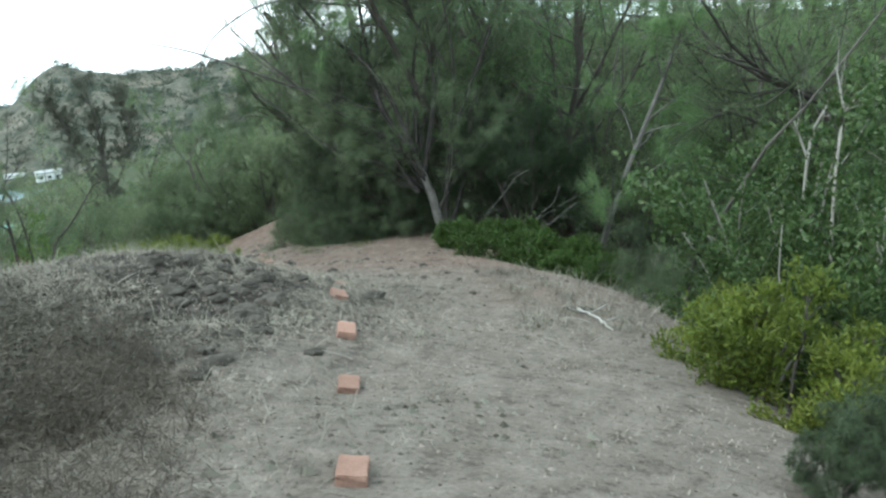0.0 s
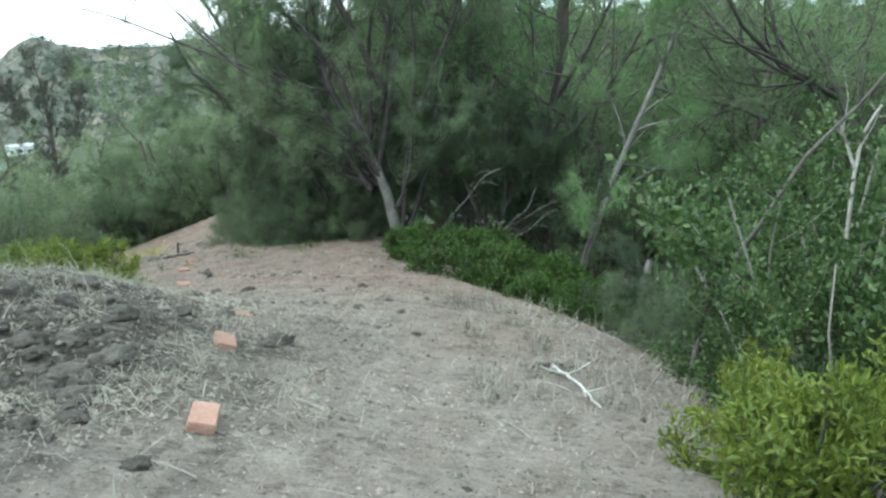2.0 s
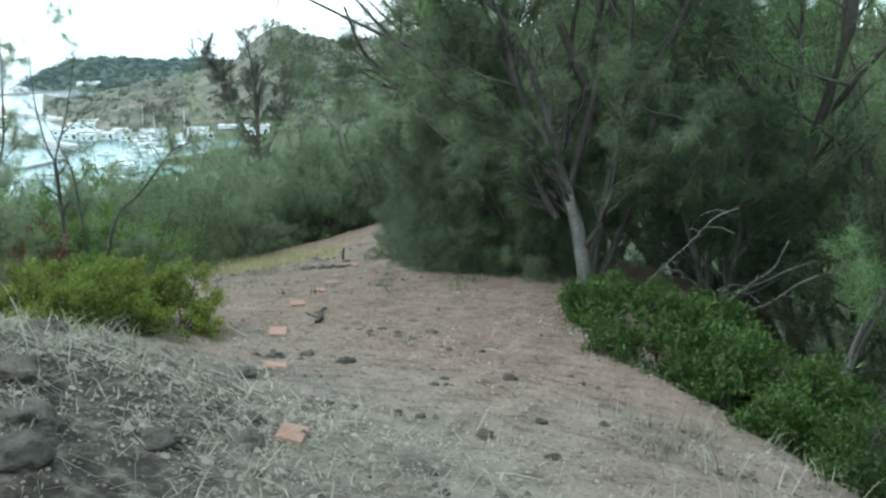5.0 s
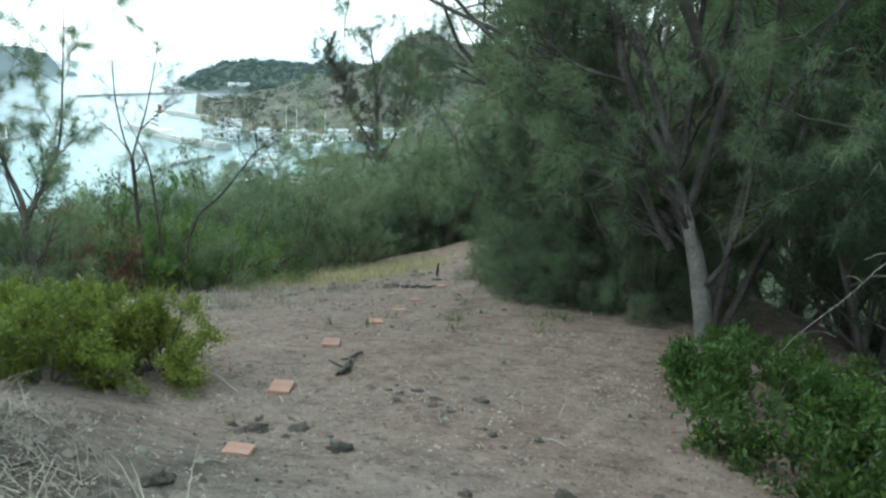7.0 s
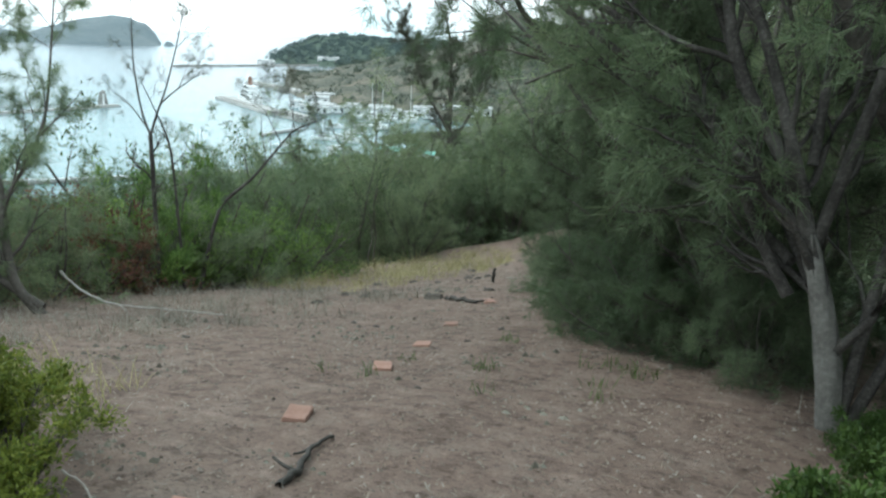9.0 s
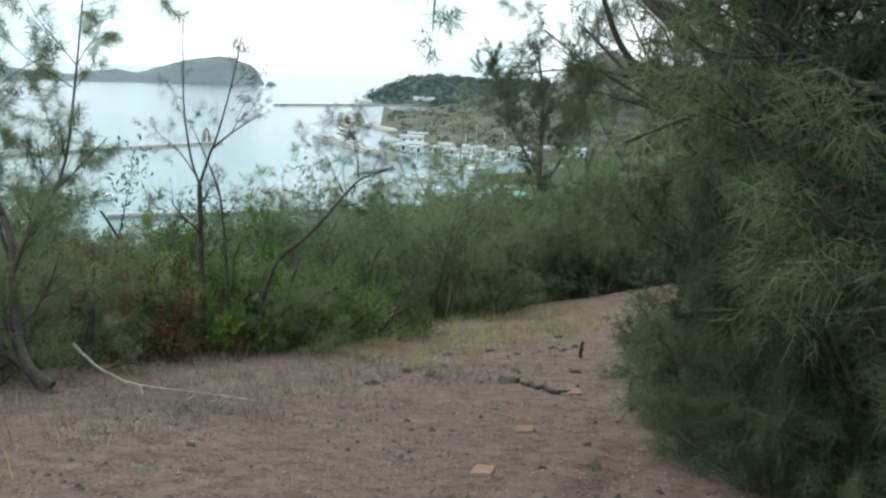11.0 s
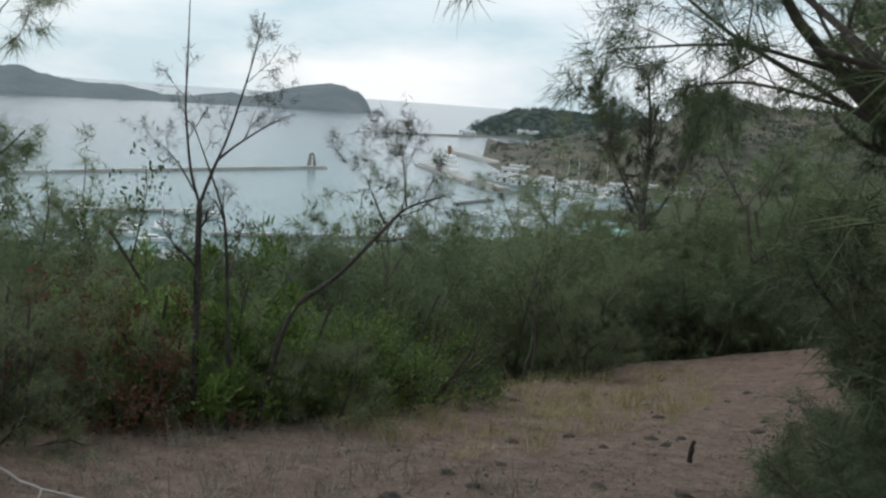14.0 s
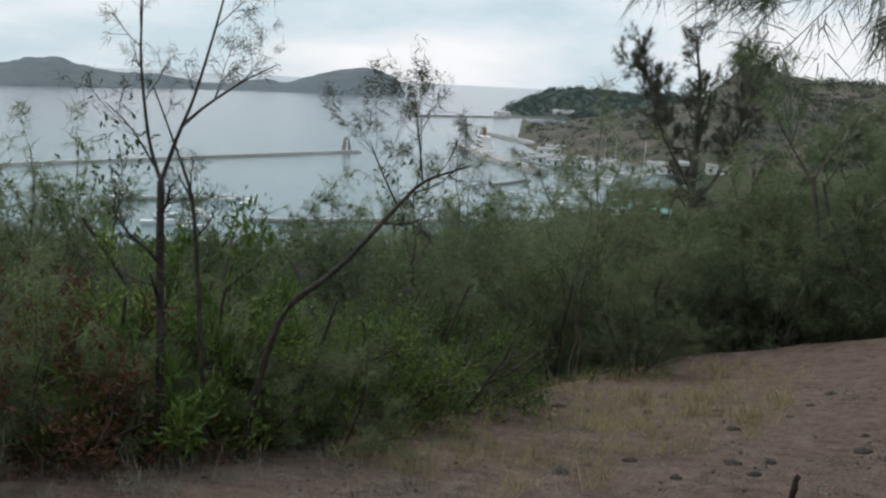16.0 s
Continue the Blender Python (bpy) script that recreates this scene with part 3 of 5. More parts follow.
def smooth_line(points, r0, r1, n=4):
    """A finer polyline through a few points, with falling radius."""
    p = np.array(points, float)
    t = np.linspace(0, len(p) - 1, (len(p) - 1) * n + 1)
    q = np.stack([np.interp(t, np.arange(len(p)), p[:, k]) for k in range(3)], -1)
    for _ in range(2):
        q[1:-1] = 0.25 * q[:-2] + 0.5 * q[1:-1] + 0.25 * q[2:]
    return q, np.linspace(r0, r1, len(q))


def dressed(g, lines, depth=1, length=1.1, kids=(7, 10), lift=0.08, fork=(25, 65), start=0.2, wander=0.16, clear=None):
    """Limbs along given lines, with finer branches growing from them; a line is (points, radius at foot, radius at tip)."""
    out = []
    for pts, r0, r1, *own in lines:
        q, r = smooth_line(pts, r0, r1)
        reach = own[0] if own else length
        out.append((q, r, depth + 1))
        for _ in range(g.integers(kids[0], kids[1] + 1)):
            f = g.uniform(start, 1.0)
            i = min(int(f * (len(q) - 1)), len(q) - 2)
            d = unit(q[i + 1] - q[i])
            side = unit(np.cross(d, g.normal(0, 1, 3)))
            a = radians(g.uniform(*fork))
            out += grow(g, q[i], d * math.cos(a) + side * math.sin(a), reach * g.uniform(0.6, 1.2), r[i] * 0.5, depth, lift=lift, kids=(4, 6), wander=wander, shrink=0.55, clear=clear)
    return out


def line_tree(name, label, foot, lines, g, needles=None, spots_n=0, per=6, size=(0.08, 0.2), width=0.008, bark=None, category="tree", depth=1, droop=0.35, clear=None, pale_foot=None, **kw):
    """A tree whose main limbs follow given lines in the world; pale_foot is the bark of its lowest stretch."""
    ob = thing(name, label, category, foot)
    rel = [([tuple(np.subtract(p, foot)) for p in pts], *rest) for pts, *rest in lines]
    limbs = dressed(g, rel, depth, clear=clear and (lambda p: clear(p + np.array(foot))), **kw)
    bark = bark or BARK
    top = depth + 1
    part("trunk", wood_mesh(limbs, (top,), 8), bark, ob)
    tagged(part("twig_spray", wood_mesh(limbs, tuple(range(top)), 4, "twig_spray"), bark, ob), kind="stuff")
    if pale_foot:
        q, _ = smooth_line(rel[0][0][:4], 1, 1)
        base = quick_mesh("trunk_base", *tubes([(q[:9], np.interp(np.arange(9), [0, 3, 8], [rel[0][1] + 0.008, rel[0][1] + 0.004, rel[0][1] - 0.02]))], 14), True)
        for v in base.vertices:
            v.co += Vector(g.normal(0, 0.005, 3))
        part("trunk_base", base, pale_foot, ob, "pale grey lichened bark")
    if spots_n:
        p, d = spots(g, limbs, (0, 1) if depth > 1 else (0,), spots_n)
        part("crown", needle_mesh(g, p, d, per, size, width, droop), needles, ob)
    return ob


# the big many-limbed tree beside the path
g = np.random.default_rng(21)
foot = (-0.33, 15.88, gz(-0.33, 15.88) - 0.15)
line_tree("ironwood_tree", "large ironwood tree with pale trunk and sweeping boughs beside the path", foot, [
    ([foot, (-0.46, 15.95, -0.62), (-0.66, 16.03, -0.1), (-0.81, 16.05, 0.27), (-1.13, 15.97, 0.74), (-1.32, 16.0, 1.3), (-1.5, 16.3, 2.6), (-1.6, 16.5, 4.2)], 0.075, 0.02),
    ([(-0.74, 16.03, 0.04), (-1.0, 16.2, 0.22), (-1.65, 16.45, 0.69), (-2.4, 16.8, 1.15), (-3.2, 17.1, 1.6), (-4.1, 17.7, 2.2)], 0.03, 0.008),
    ([(-1.32, 16.0, 1.3), (-1.6, 16.3, 1.5), (-2.3, 16.7, 1.5), (-3.1, 17.0, 1.65), (-3.7, 17.4, 1.6)], 0.03, 0.008),
    ([(-0.7, 16.1, 0.3), (-0.71, 16.25, 0.89), (-0.7, 16.4, 1.8), (-0.2, 16.6, 3.2), (0.3, 16.9, 4.8)], 0.036, 0.012),
    ([foot, (-0.2, 16.2, 0.2), (0.3, 16.3, 1.3), (0.9, 16.2, 2.6), (1.3, 16.4, 4.2)], 0.042, 0.014),
    ([(-0.2, 16.2, 0.2), (0.1, 15.5, 1.0), (0.2, 14.9, 1.9), (0.1, 14.5, 3.0)], 0.03, 0.008),
    ([(-1.13, 15.97, 0.74), (-1.7, 16.3, 1.8), (-2.6, 16.6, 2.9), (-3.4, 16.8, 4.0)], 0.03, 0.008),
    ([(-0.6, 16.0, -0.4), (-1.2, 16.6, 0.3), (-2.0, 17.1, 1.1), (-3.0, 17.5, 2.2)], 0.03, 0.008),
    ([(-1.5, 16.3, 2.6), (-3.2, 16.6, 2.9), (-4.3, 16.5, 2.3), (-4.6, 16.55, 1.5), (-4.65, 16.6, 1.25)], 0.018, 0.004, 0.18),
    ([(-1.5, 16.3, 2.6), (-2.6, 16.4, 3.6), (-3.9, 16.5, 4.2), (-5.3, 16.6, 4.7)], 0.02, 0.005, 0.8),
    ([(-1.55, 16.4, 3.4), (-2.3, 16.3, 4.5), (-3.6, 16.2, 5.2), (-4.8, 16.1, 5.6)], 0.02, 0.005, 0.8),
    ([(-1.6, 16.5, 4.2), (-2.2, 16.7, 5.2), (-3.0, 16.8, 6.2)], 0.02, 0.005, 0.8),
    ([(-0.72, 16.0, -0.5), (-0.86, 16.0, -0.3), (-1.21, 16.0, 0.37), (-1.85, 16.0, 1.11), (-2.91, 16.1, 1.47), (-4.45, 16.3, 2.12), (-5.45, 16.4, 2.36)], 0.045, 0.008, 0.7),
    ([(-0.75, 16.0, -0.04), (-1.3, 15.8, 0.59), (-1.81, 15.7, 0.89), (-2.38, 15.6, 1.3), (-3.04, 15.6, 1.94), (-3.51, 15.7, 2.41)], 0.036, 0.009, 0.7),
    ([(-0.7, 16.0, 0.12), (-1.04, 15.9, 1.15), (-1.3, 15.8, 1.62), (-1.96, 15.8, 2.18), (-2.31, 15.8, 2.64), (-3.0, 15.8, 3.6)], 0.04, 0.012, 0.8),
    ([(-0.74, 16.05, -0.3), (-1.2, 16.35, -0.05), (-1.75, 16.6, 0.05), (-2.44, 16.9, 0.24), (-3.17, 17.1, 0.86), (-3.85, 17.3, 1.31)], 0.04, 0.01, 0.6),
    ([(-0.62, 16.05, -0.2), (-0.29, 16.1, 1.19), (-0.4, 16.1, 1.88), (-0.67, 16.1, 2.56), (-0.9, 16.1, 3.6)], 0.042, 0.016),
    ([foot, (0.05, 16.4, -0.3), (0.23, 16.5, 0.91), (0.47, 16.6, 1.76), (0.73, 16.7, 2.52), (1.0, 16.8, 3.6)], 0.04, 0.016),
], g, NEEDLES_SHADED, 10500, 12, (0.07, 0.21), 0.006, IRON_BARK, depth=2, length=1.25, kids=(9, 12), start=0.06, clear=off_path, pale_foot=DULL_BARK)

# a tree whose bare limbs arch over the path
g = np.random.default_rng(27)
foot = (-2.5, 18.75, gz(-2.5, 18.75) - 0.12)
line_tree("ironwood_tree", "dark ironwood with thin bare limbs arching towards the sea", foot, [
    ([foot, (-3.1, 19.1, -0.25), (-3.69, 19.19, 0.36), (-3.95, 19.0, 0.68), (-4.2, 18.85, 0.98), (-4.4, 18.65, 1.25), (-4.6, 18.5, 1.9)], 0.065, 0.02),
    ([(-3.95, 19.0, 0.66), (-4.3, 18.7, 0.9), (-4.6, 18.45, 1.1), (-4.85, 18.2, 1.35)], 0.018, 0.006),
    ([(-4.2, 18.85, 0.95), (-4.5, 18.5, 1.05), (-4.75, 18.25, 1.02), (-4.98, 17.98, 0.97)], 0.013, 0.004),
    ([(-4.03, 18.94, 0.74), (-4.49, 18.48, 0.87), (-4.73, 18.18, 0.78)], 0.012, 0.004),
    ([(-3.74, 19.21, 0.45), (-3.97, 19.08, 1.0), (-4.0, 19.0, 1.7)], 0.025, 0.008),
    ([(-3.6, 19.2, 0.25), (-3.5, 19.4, 0.9), (-3.4, 19.5, 1.8)], 0.028, 0.01),
    ([(-3.69, 19.19, 0.36), (-4.1, 19.3, 0.75), (-4.5, 19.3, 1.2), (-4.8, 19.2, 1.8)], 0.02, 0.006)],
    g, NEEDLES_SHADED, 1500, 8, (0.08, 0.2), 0.004, depth=1, length=0.55, kids=(6, 9), start=0.25, lift=0.06, droop=0.6,
    clear=lambda p: bool(p[:, 2].min() > 0.3) and bool(np.all(0.87 * (p[:, 0] + 5.2) + 0.49 * (p[:, 1] - 17.6) > 0)))

GREY_GREEN = "grey-green ironwood tree with fine drooping needles and many stems"
DARK_TALL = "tall dark ironwood tree with dense feathery needles"
LOW_BUSHY = "low bushy ironwood with needles drooping to the soil"
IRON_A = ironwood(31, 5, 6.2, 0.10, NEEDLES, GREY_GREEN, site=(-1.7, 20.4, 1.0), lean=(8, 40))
IRON_B = ironwood(32, 4, 6.8, 0.11, NEEDLES_LIGHT, "tall fresh green ironwood tree with dense feathery needles", site=(0.9, 18.6, 1.0), lean=(8, 40))
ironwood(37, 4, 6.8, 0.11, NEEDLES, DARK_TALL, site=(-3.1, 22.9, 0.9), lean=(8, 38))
IRON_C = ironwood(33, 6, 5.0, 0.08, NEEDLES_LIGHT, "fresh green ironwood tree with soft feathery needles")
IRON_D = ironwood(34, 7, 2.6, 0.05, NEEDLES_DIM, LOW_BUSHY, 4200, 11, site=(-2.45, 18.3, 0.72))
ironwood(38, 6, 2.6, 0.05, NEEDLES_DIM, LOW_BUSHY, 3600, 11, site=(-1.5, 17.6, 0.6))
ironwood(39, 6, 2.6, 0.05, NEEDLES_DIM, LOW_BUSHY, 3600, 11, site=(-3.5, 20.6, 0.6))
LOW = ironwood(52, 16, 1.35, 0.022, NEEDLES_SHADED, "low spreading ironwood bush with needles sweeping the soil", 3000, 7, (0.1, 0.26), 0.0065, (5, 7), lean=(28, 84))
stand(LOW, -3.15, 18.8, 0, 0.75)
for x, y, t, s in [(-2.0, 17.5, 70, 0.72), (-1.15, 17.0, 150, 0.6), (-4.05, 20.2, 220, 0.66), (-2.7, 18.0, 300, 0.55), (-4.6, 21.9, 40, 0.6), (2.7, 11.9, 200, 0.55), (3.2, 11.0, 30, 0.5)]:
    again(LOW, x, y, t, s)
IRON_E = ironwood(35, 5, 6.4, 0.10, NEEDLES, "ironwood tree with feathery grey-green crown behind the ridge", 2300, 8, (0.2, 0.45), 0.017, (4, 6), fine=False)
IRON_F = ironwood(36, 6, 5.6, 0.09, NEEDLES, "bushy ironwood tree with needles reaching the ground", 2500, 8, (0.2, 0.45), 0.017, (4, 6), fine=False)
stand(IRON_C, 7.0, 16.4, 80, 1.0)
stand(IRON_E, -4.2, 26.5, 200, 0.9)
stand(IRON_F, -13.6, 34.2, 0, 0.8)
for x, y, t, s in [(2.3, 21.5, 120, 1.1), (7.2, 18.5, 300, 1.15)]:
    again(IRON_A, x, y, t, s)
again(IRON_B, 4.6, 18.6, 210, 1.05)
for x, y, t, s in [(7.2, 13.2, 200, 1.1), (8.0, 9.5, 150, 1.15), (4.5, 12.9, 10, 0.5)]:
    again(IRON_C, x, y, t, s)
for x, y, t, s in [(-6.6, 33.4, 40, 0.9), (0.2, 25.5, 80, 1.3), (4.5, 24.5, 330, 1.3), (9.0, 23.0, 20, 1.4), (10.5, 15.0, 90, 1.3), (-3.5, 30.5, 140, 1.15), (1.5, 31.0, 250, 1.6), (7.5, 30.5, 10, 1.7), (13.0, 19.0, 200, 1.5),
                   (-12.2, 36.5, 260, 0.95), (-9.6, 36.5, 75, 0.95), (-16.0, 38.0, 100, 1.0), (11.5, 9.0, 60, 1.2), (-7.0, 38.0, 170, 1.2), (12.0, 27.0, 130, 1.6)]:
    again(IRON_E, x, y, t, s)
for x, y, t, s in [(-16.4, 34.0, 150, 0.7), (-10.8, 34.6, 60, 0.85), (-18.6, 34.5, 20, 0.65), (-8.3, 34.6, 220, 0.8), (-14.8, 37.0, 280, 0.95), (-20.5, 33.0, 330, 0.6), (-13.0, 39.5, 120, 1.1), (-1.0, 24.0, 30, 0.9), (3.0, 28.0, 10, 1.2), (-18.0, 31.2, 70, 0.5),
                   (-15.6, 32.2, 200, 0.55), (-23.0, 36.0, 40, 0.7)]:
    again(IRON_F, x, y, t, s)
for x, y, t, s, l in [(0.9, 16.9, 100, 0.8, ""), (-5.3, 28.0, 60, 0.7, ""), (3.0, 12.9, 200, 0.45, "young feathery ironwood growing below the bank"),
                      (3.95, 5.3, 20, 0.36, "ironwood seedling with soft needles beside the leafy shrub"),
                      (3.2, 5.15, 140, 0.12, "small ironwood seedling with soft needles on bare soil")]:
    again(IRON_D, x, y, t, s, l)

# a leaning pale trunk below the bank
g = np.random.default_rng(22)
foot = (2.08, 14.69, gz(2.08, 14.69) - 0.15)
line_tree("leaning_tree", "leaning pale-barked tree with feathery green branches below the bank", foot,
          [([foot, (2.2, 14.79, -1.39), (2.62, 15.07, -0.31), (2.98, 15.29, 0.47), (3.35, 15.49, 1.25), (3.78, 15.69, 2.37)], 0.052, 0.024)],
          g, NEEDLES_LIGHT, 900, 8, (0.1, 0.26), 0.007, DULL_BARK, depth=1, length=1.0, kids=(9, 12), start=0.2)
foot = (2.9, 15.6, gz(2.9, 15.6) - 0.1)
line_tree("tree_stump_sapling", "short pale leaning stem with sparse needles under the bank", foot,
          [([foot, (2.95, 15.9, -2.3), (3.15, 16.0, -1.6)], 0.08, 0.05)], g, NEEDLES_LIGHT, 60, 8, (0.1, 0.25), 0.01, PALE_BARK, "tree", 1, length=0.5)

# bare and sparse trees at the seaward edge
g = np.random.default_rng(23)
foot = (-9.64, 18.00, gz(-9.64, 18.00) - 0.1)
line_tree("bare_tree", "nearly leafless young tree with upright forked branches", foot, [
    ([foot, (-9.83, 18.09, -1.04), (-9.92, 18.14, -0.54)], 0.035, 0.03),
    ([(-9.92, 18.14, -0.54), (-10.03, 18.09, -0.25), (-10.18, 18.09, 0.37), (-10.25, 18.14, 0.78), (-10.30, 18.17, 1.39)], 0.017, 0.005),
    ([(-9.92, 18.14, -0.54), (-9.90, 18.26, -0.20), (-9.87, 18.39, 0.10), (-9.86, 18.62, 0.82), (-9.84, 18.72, 1.33)], 0.019, 0.005),
    ([(-9.89, 18.30, -0.11), (-9.81, 18.44, 0.04), (-9.66, 18.69, 0.25), (-9.51, 18.89, 0.38)], 0.014, 0.004),
    ([(-9.97, 18.11, -0.42), (-10.13, 18.00, -0.14), (-10.30, 17.86, 0.04)], 0.01, 0.004)],
    g, NEEDLES_GREY, 330, 5, (0.05, 0.13), 0.006, IRON_BARK, depth=1, length=0.5, kids=(3, 5), lift=0.12, start=0.35)
foot = (-9.46, 18.30, gz(-9.46, 18.30) - 0.1)
line_tree("bare_tree", "thin bare sapling with a forked top beside the forked tree", foot,
          [([foot, (-9.66, 18.31, -1.02), (-9.76, 18.32, -0.61), (-9.89, 18.25, -0.28), (-10.13, 18.18, 0.16)], 0.022, 0.005)], g, NEEDLES_GREY, 70, 5, (0.05, 0.12), 0.006, IRON_BARK, depth=1, length=0.4, kids=(5, 7), lift=0.12)
foot = (-9.57, 18.63, gz(-9.57, 18.63) - 0.05)
line_tree("leaning_sapling", "slanting sparse tree with a crooked dark stem", foot, [
    ([foot, (-9.42, 18.87, -1.54), (-9.16, 19.27, -1.20), (-8.95, 19.68, -0.67), (-8.86, 19.85, -0.46), (-8.65, 20.16, -0.33)], 0.032, 0.008),
    ([(-8.86, 19.85, -0.46), (-8.94, 19.86, -0.12), (-9.02, 19.86, 0.20)], 0.009, 0.004),
    ([(-8.95, 19.68, -0.67), (-9.09, 19.61, -0.40), (-9.19, 19.56, -0.17)], 0.011, 0.004)],
    g, NEEDLES_GREY, 420, 6, (0.05, 0.14), 0.006, IRON_BARK, depth=1, length=0.5, kids=(5, 7), lift=0.1, start=0.4)
foot = (-7.85, 15.3, gz(-7.85, 15.3) - 0.1)
line_tree("ironwood_tree", "sparse crooked ironwood with thin grey-green needles at the slope's edge", foot, [
    ([foot, (-8.22, 15.14, -1.75), (-8.42, 15.18, -1.21), (-8.54, 15.26, -0.73), (-8.79, 15.22, -0.32), (-8.98, 15.24, 0.15), (-9.3, 15.3, 0.9)], 0.06, 0.01),
    ([(-8.49, 15.23, -0.91), (-8.36, 15.47, -0.49), (-8.3, 15.68, 0.0), (-8.44, 15.88, 0.9), (-8.5, 16.0, 1.6)], 0.025, 0.006),
    ([(-7.93, 15.28, -1.95), (-8.45, 15.02, -1.63), (-8.9, 14.8, -1.4), (-9.3, 14.4, -0.9)], 0.05, 0.01)],
    g, NEEDLES, 3600, 7, (0.08, 0.2), 0.005, depth=1, length=0.85, kids=(12, 15), lift=0.08)
foot = (-18.6, 37.5, gz(-18.6, 37.5) - 0.2)
line_tree("ironwood_tree", "dark slender ironwood standing above the scrub slope", foot, [
    ([foot, (-18.9, 37.8, -4.0), (-19.1, 38.1, -1.4), (-19.2, 38.2, 0.2), (-19.4, 38.0, 1.7)], 0.13, 0.03),
    ([(-18.95, 37.9, -3.2), (-18.3, 38.6, -1.6), (-18.1, 39.0, 0.2), (-18.3, 39.0, 1.2)], 0.06, 0.02),
    ([(-19.0, 37.9, -2.6), (-19.8, 37.3, -1.0), (-20.1, 37.0, 0.4), (-20.4, 36.8, 0.9)], 0.06, 0.02)],
    g, NEEDLES_GREY, 5200, 6, (0.1, 0.26), 0.012, depth=1, length=0.95, kids=(30, 36), lift=0.12, start=0.25, fork=(20, 60), droop=0.1)


# ---- shrubs ----
def shrub(seed, name, label, category, radius, height, leaf, sizes, aspect, count, per, stems_n=14, bark=None, group="", scatter=0.04, up=0.4):
    """A rounded leafy shrub of many stems from one foot."""
    g = np.random.default_rng(seed)
    ob = thing(name, label, category, group=group)
    limbs = []
    for i in range(stems_n):
        a, t = g.uniform(0, 2 * math.pi), math.acos(g.uniform(0.18, 1.0))
        way = np.array([math.cos(a) * math.sin(t), math.sin(a) * math.sin(t), math.cos(t)])
        reach = np.linalg.norm(way * (radius, radius, height)) * g.uniform(0.8, 1.12)
        limbs += grow(g, (0.1 * radius * math.cos(a), 0.1 * radius * math.sin(a), -0.06), way, reach, 0.018 * radius + 0.004, 2, wander=0.16, lift=0.05, kids=(4, 6), fork=(20, 60), shrink=0.42, bare=0.3, segs=5)
    part("branchwork", wood_mesh(limbs, (2, 1), 3, "branchwork"), bark or BARK, ob)
    p, d = spots(g, limbs, (0, 1), count)
    part("crown", leaf_mesh(g, p, d, per, sizes, aspect, up, scatter=scatter), leaf, ob)
    return ob


def heap(ob, places):
    """Copies of a shrub: x, y, turn, size."""
    for x, y, t, s in places:
        again(ob, x, y, t, s)


YELLOW = shrub(41, "leafy_shrub", "low yellow-green leafy shrub on bare soil", "shrub", 0.8, 0.72, LEAF_BRIGHT, (0.035, 0.075), 0.36, 1900, 5, 18, group="yellow-green shrubs")
stand(YELLOW, 3.35, 7.35, 0, 1.0)
heap(YELLOW, [(3.75, 6.6, 70, 0.85), (4.1, 7.7, 160, 1.0), (3.2, 8.5, 220, 0.7), (-2.66, 12.01, 30, 0.54), (-2.86, 11.72, 190, 0.58), (-2.72, 11.3, 75, 0.55), (-3.3, 11.5, 320, 0.6), (-3.1, 12.1, 140, 0.6), (-4.2, 12.2, 110, 0.55), (-5.0, 12.1, 260, 0.55)])
GREEN = shrub(42, "leafy_shrub", "low fresh green leafy shrub beneath the trees", "shrub", 0.7, 0.5, LEAF_GREEN, (0.03, 0.07), 0.42, 1900, 5, 18, group="green shrubs along the bank")
stand(GREEN, 1.55, 12.6, 0, 1.0)
heap(GREEN, [(0.95, 13.2, 60, 0.95), (2.0, 11.85, 130, 0.7), (0.45, 14.0, 200, 0.8), (1.3, 13.7, 300, 0.9), (0.3, 14.9, 20, 0.6), (-0.05, 15.5, 100, 0.42), (0.9, 14.6, 170, 0.7)])
BROAD = shrub(43, "broadleaf_bush", "dark broad-leaved bush with pale bare stems", "bush", 1.15, 3.3, LEAF_DARK, (0.042, 0.09), 0.6, 3000, 5, 16, PALE_BARK, "broad-leaved bushes below the bank", 0.07)
stand(BROAD, 4.55, 10.3, 0, 1.0)
heap(BROAD, [(5.5, 9.2, 80, 1.05), (4.2, 11.6, 160, 0.85), (5.7, 11.2, 250, 1.15), (5.5, 7.6, 30, 0.95), (3.75, 9.9, 300, 0.62), (4.3, 8.9, 60, 0.7), (6.4, 9.8, 140, 1.2)])

g = np.random.default_rng(24)
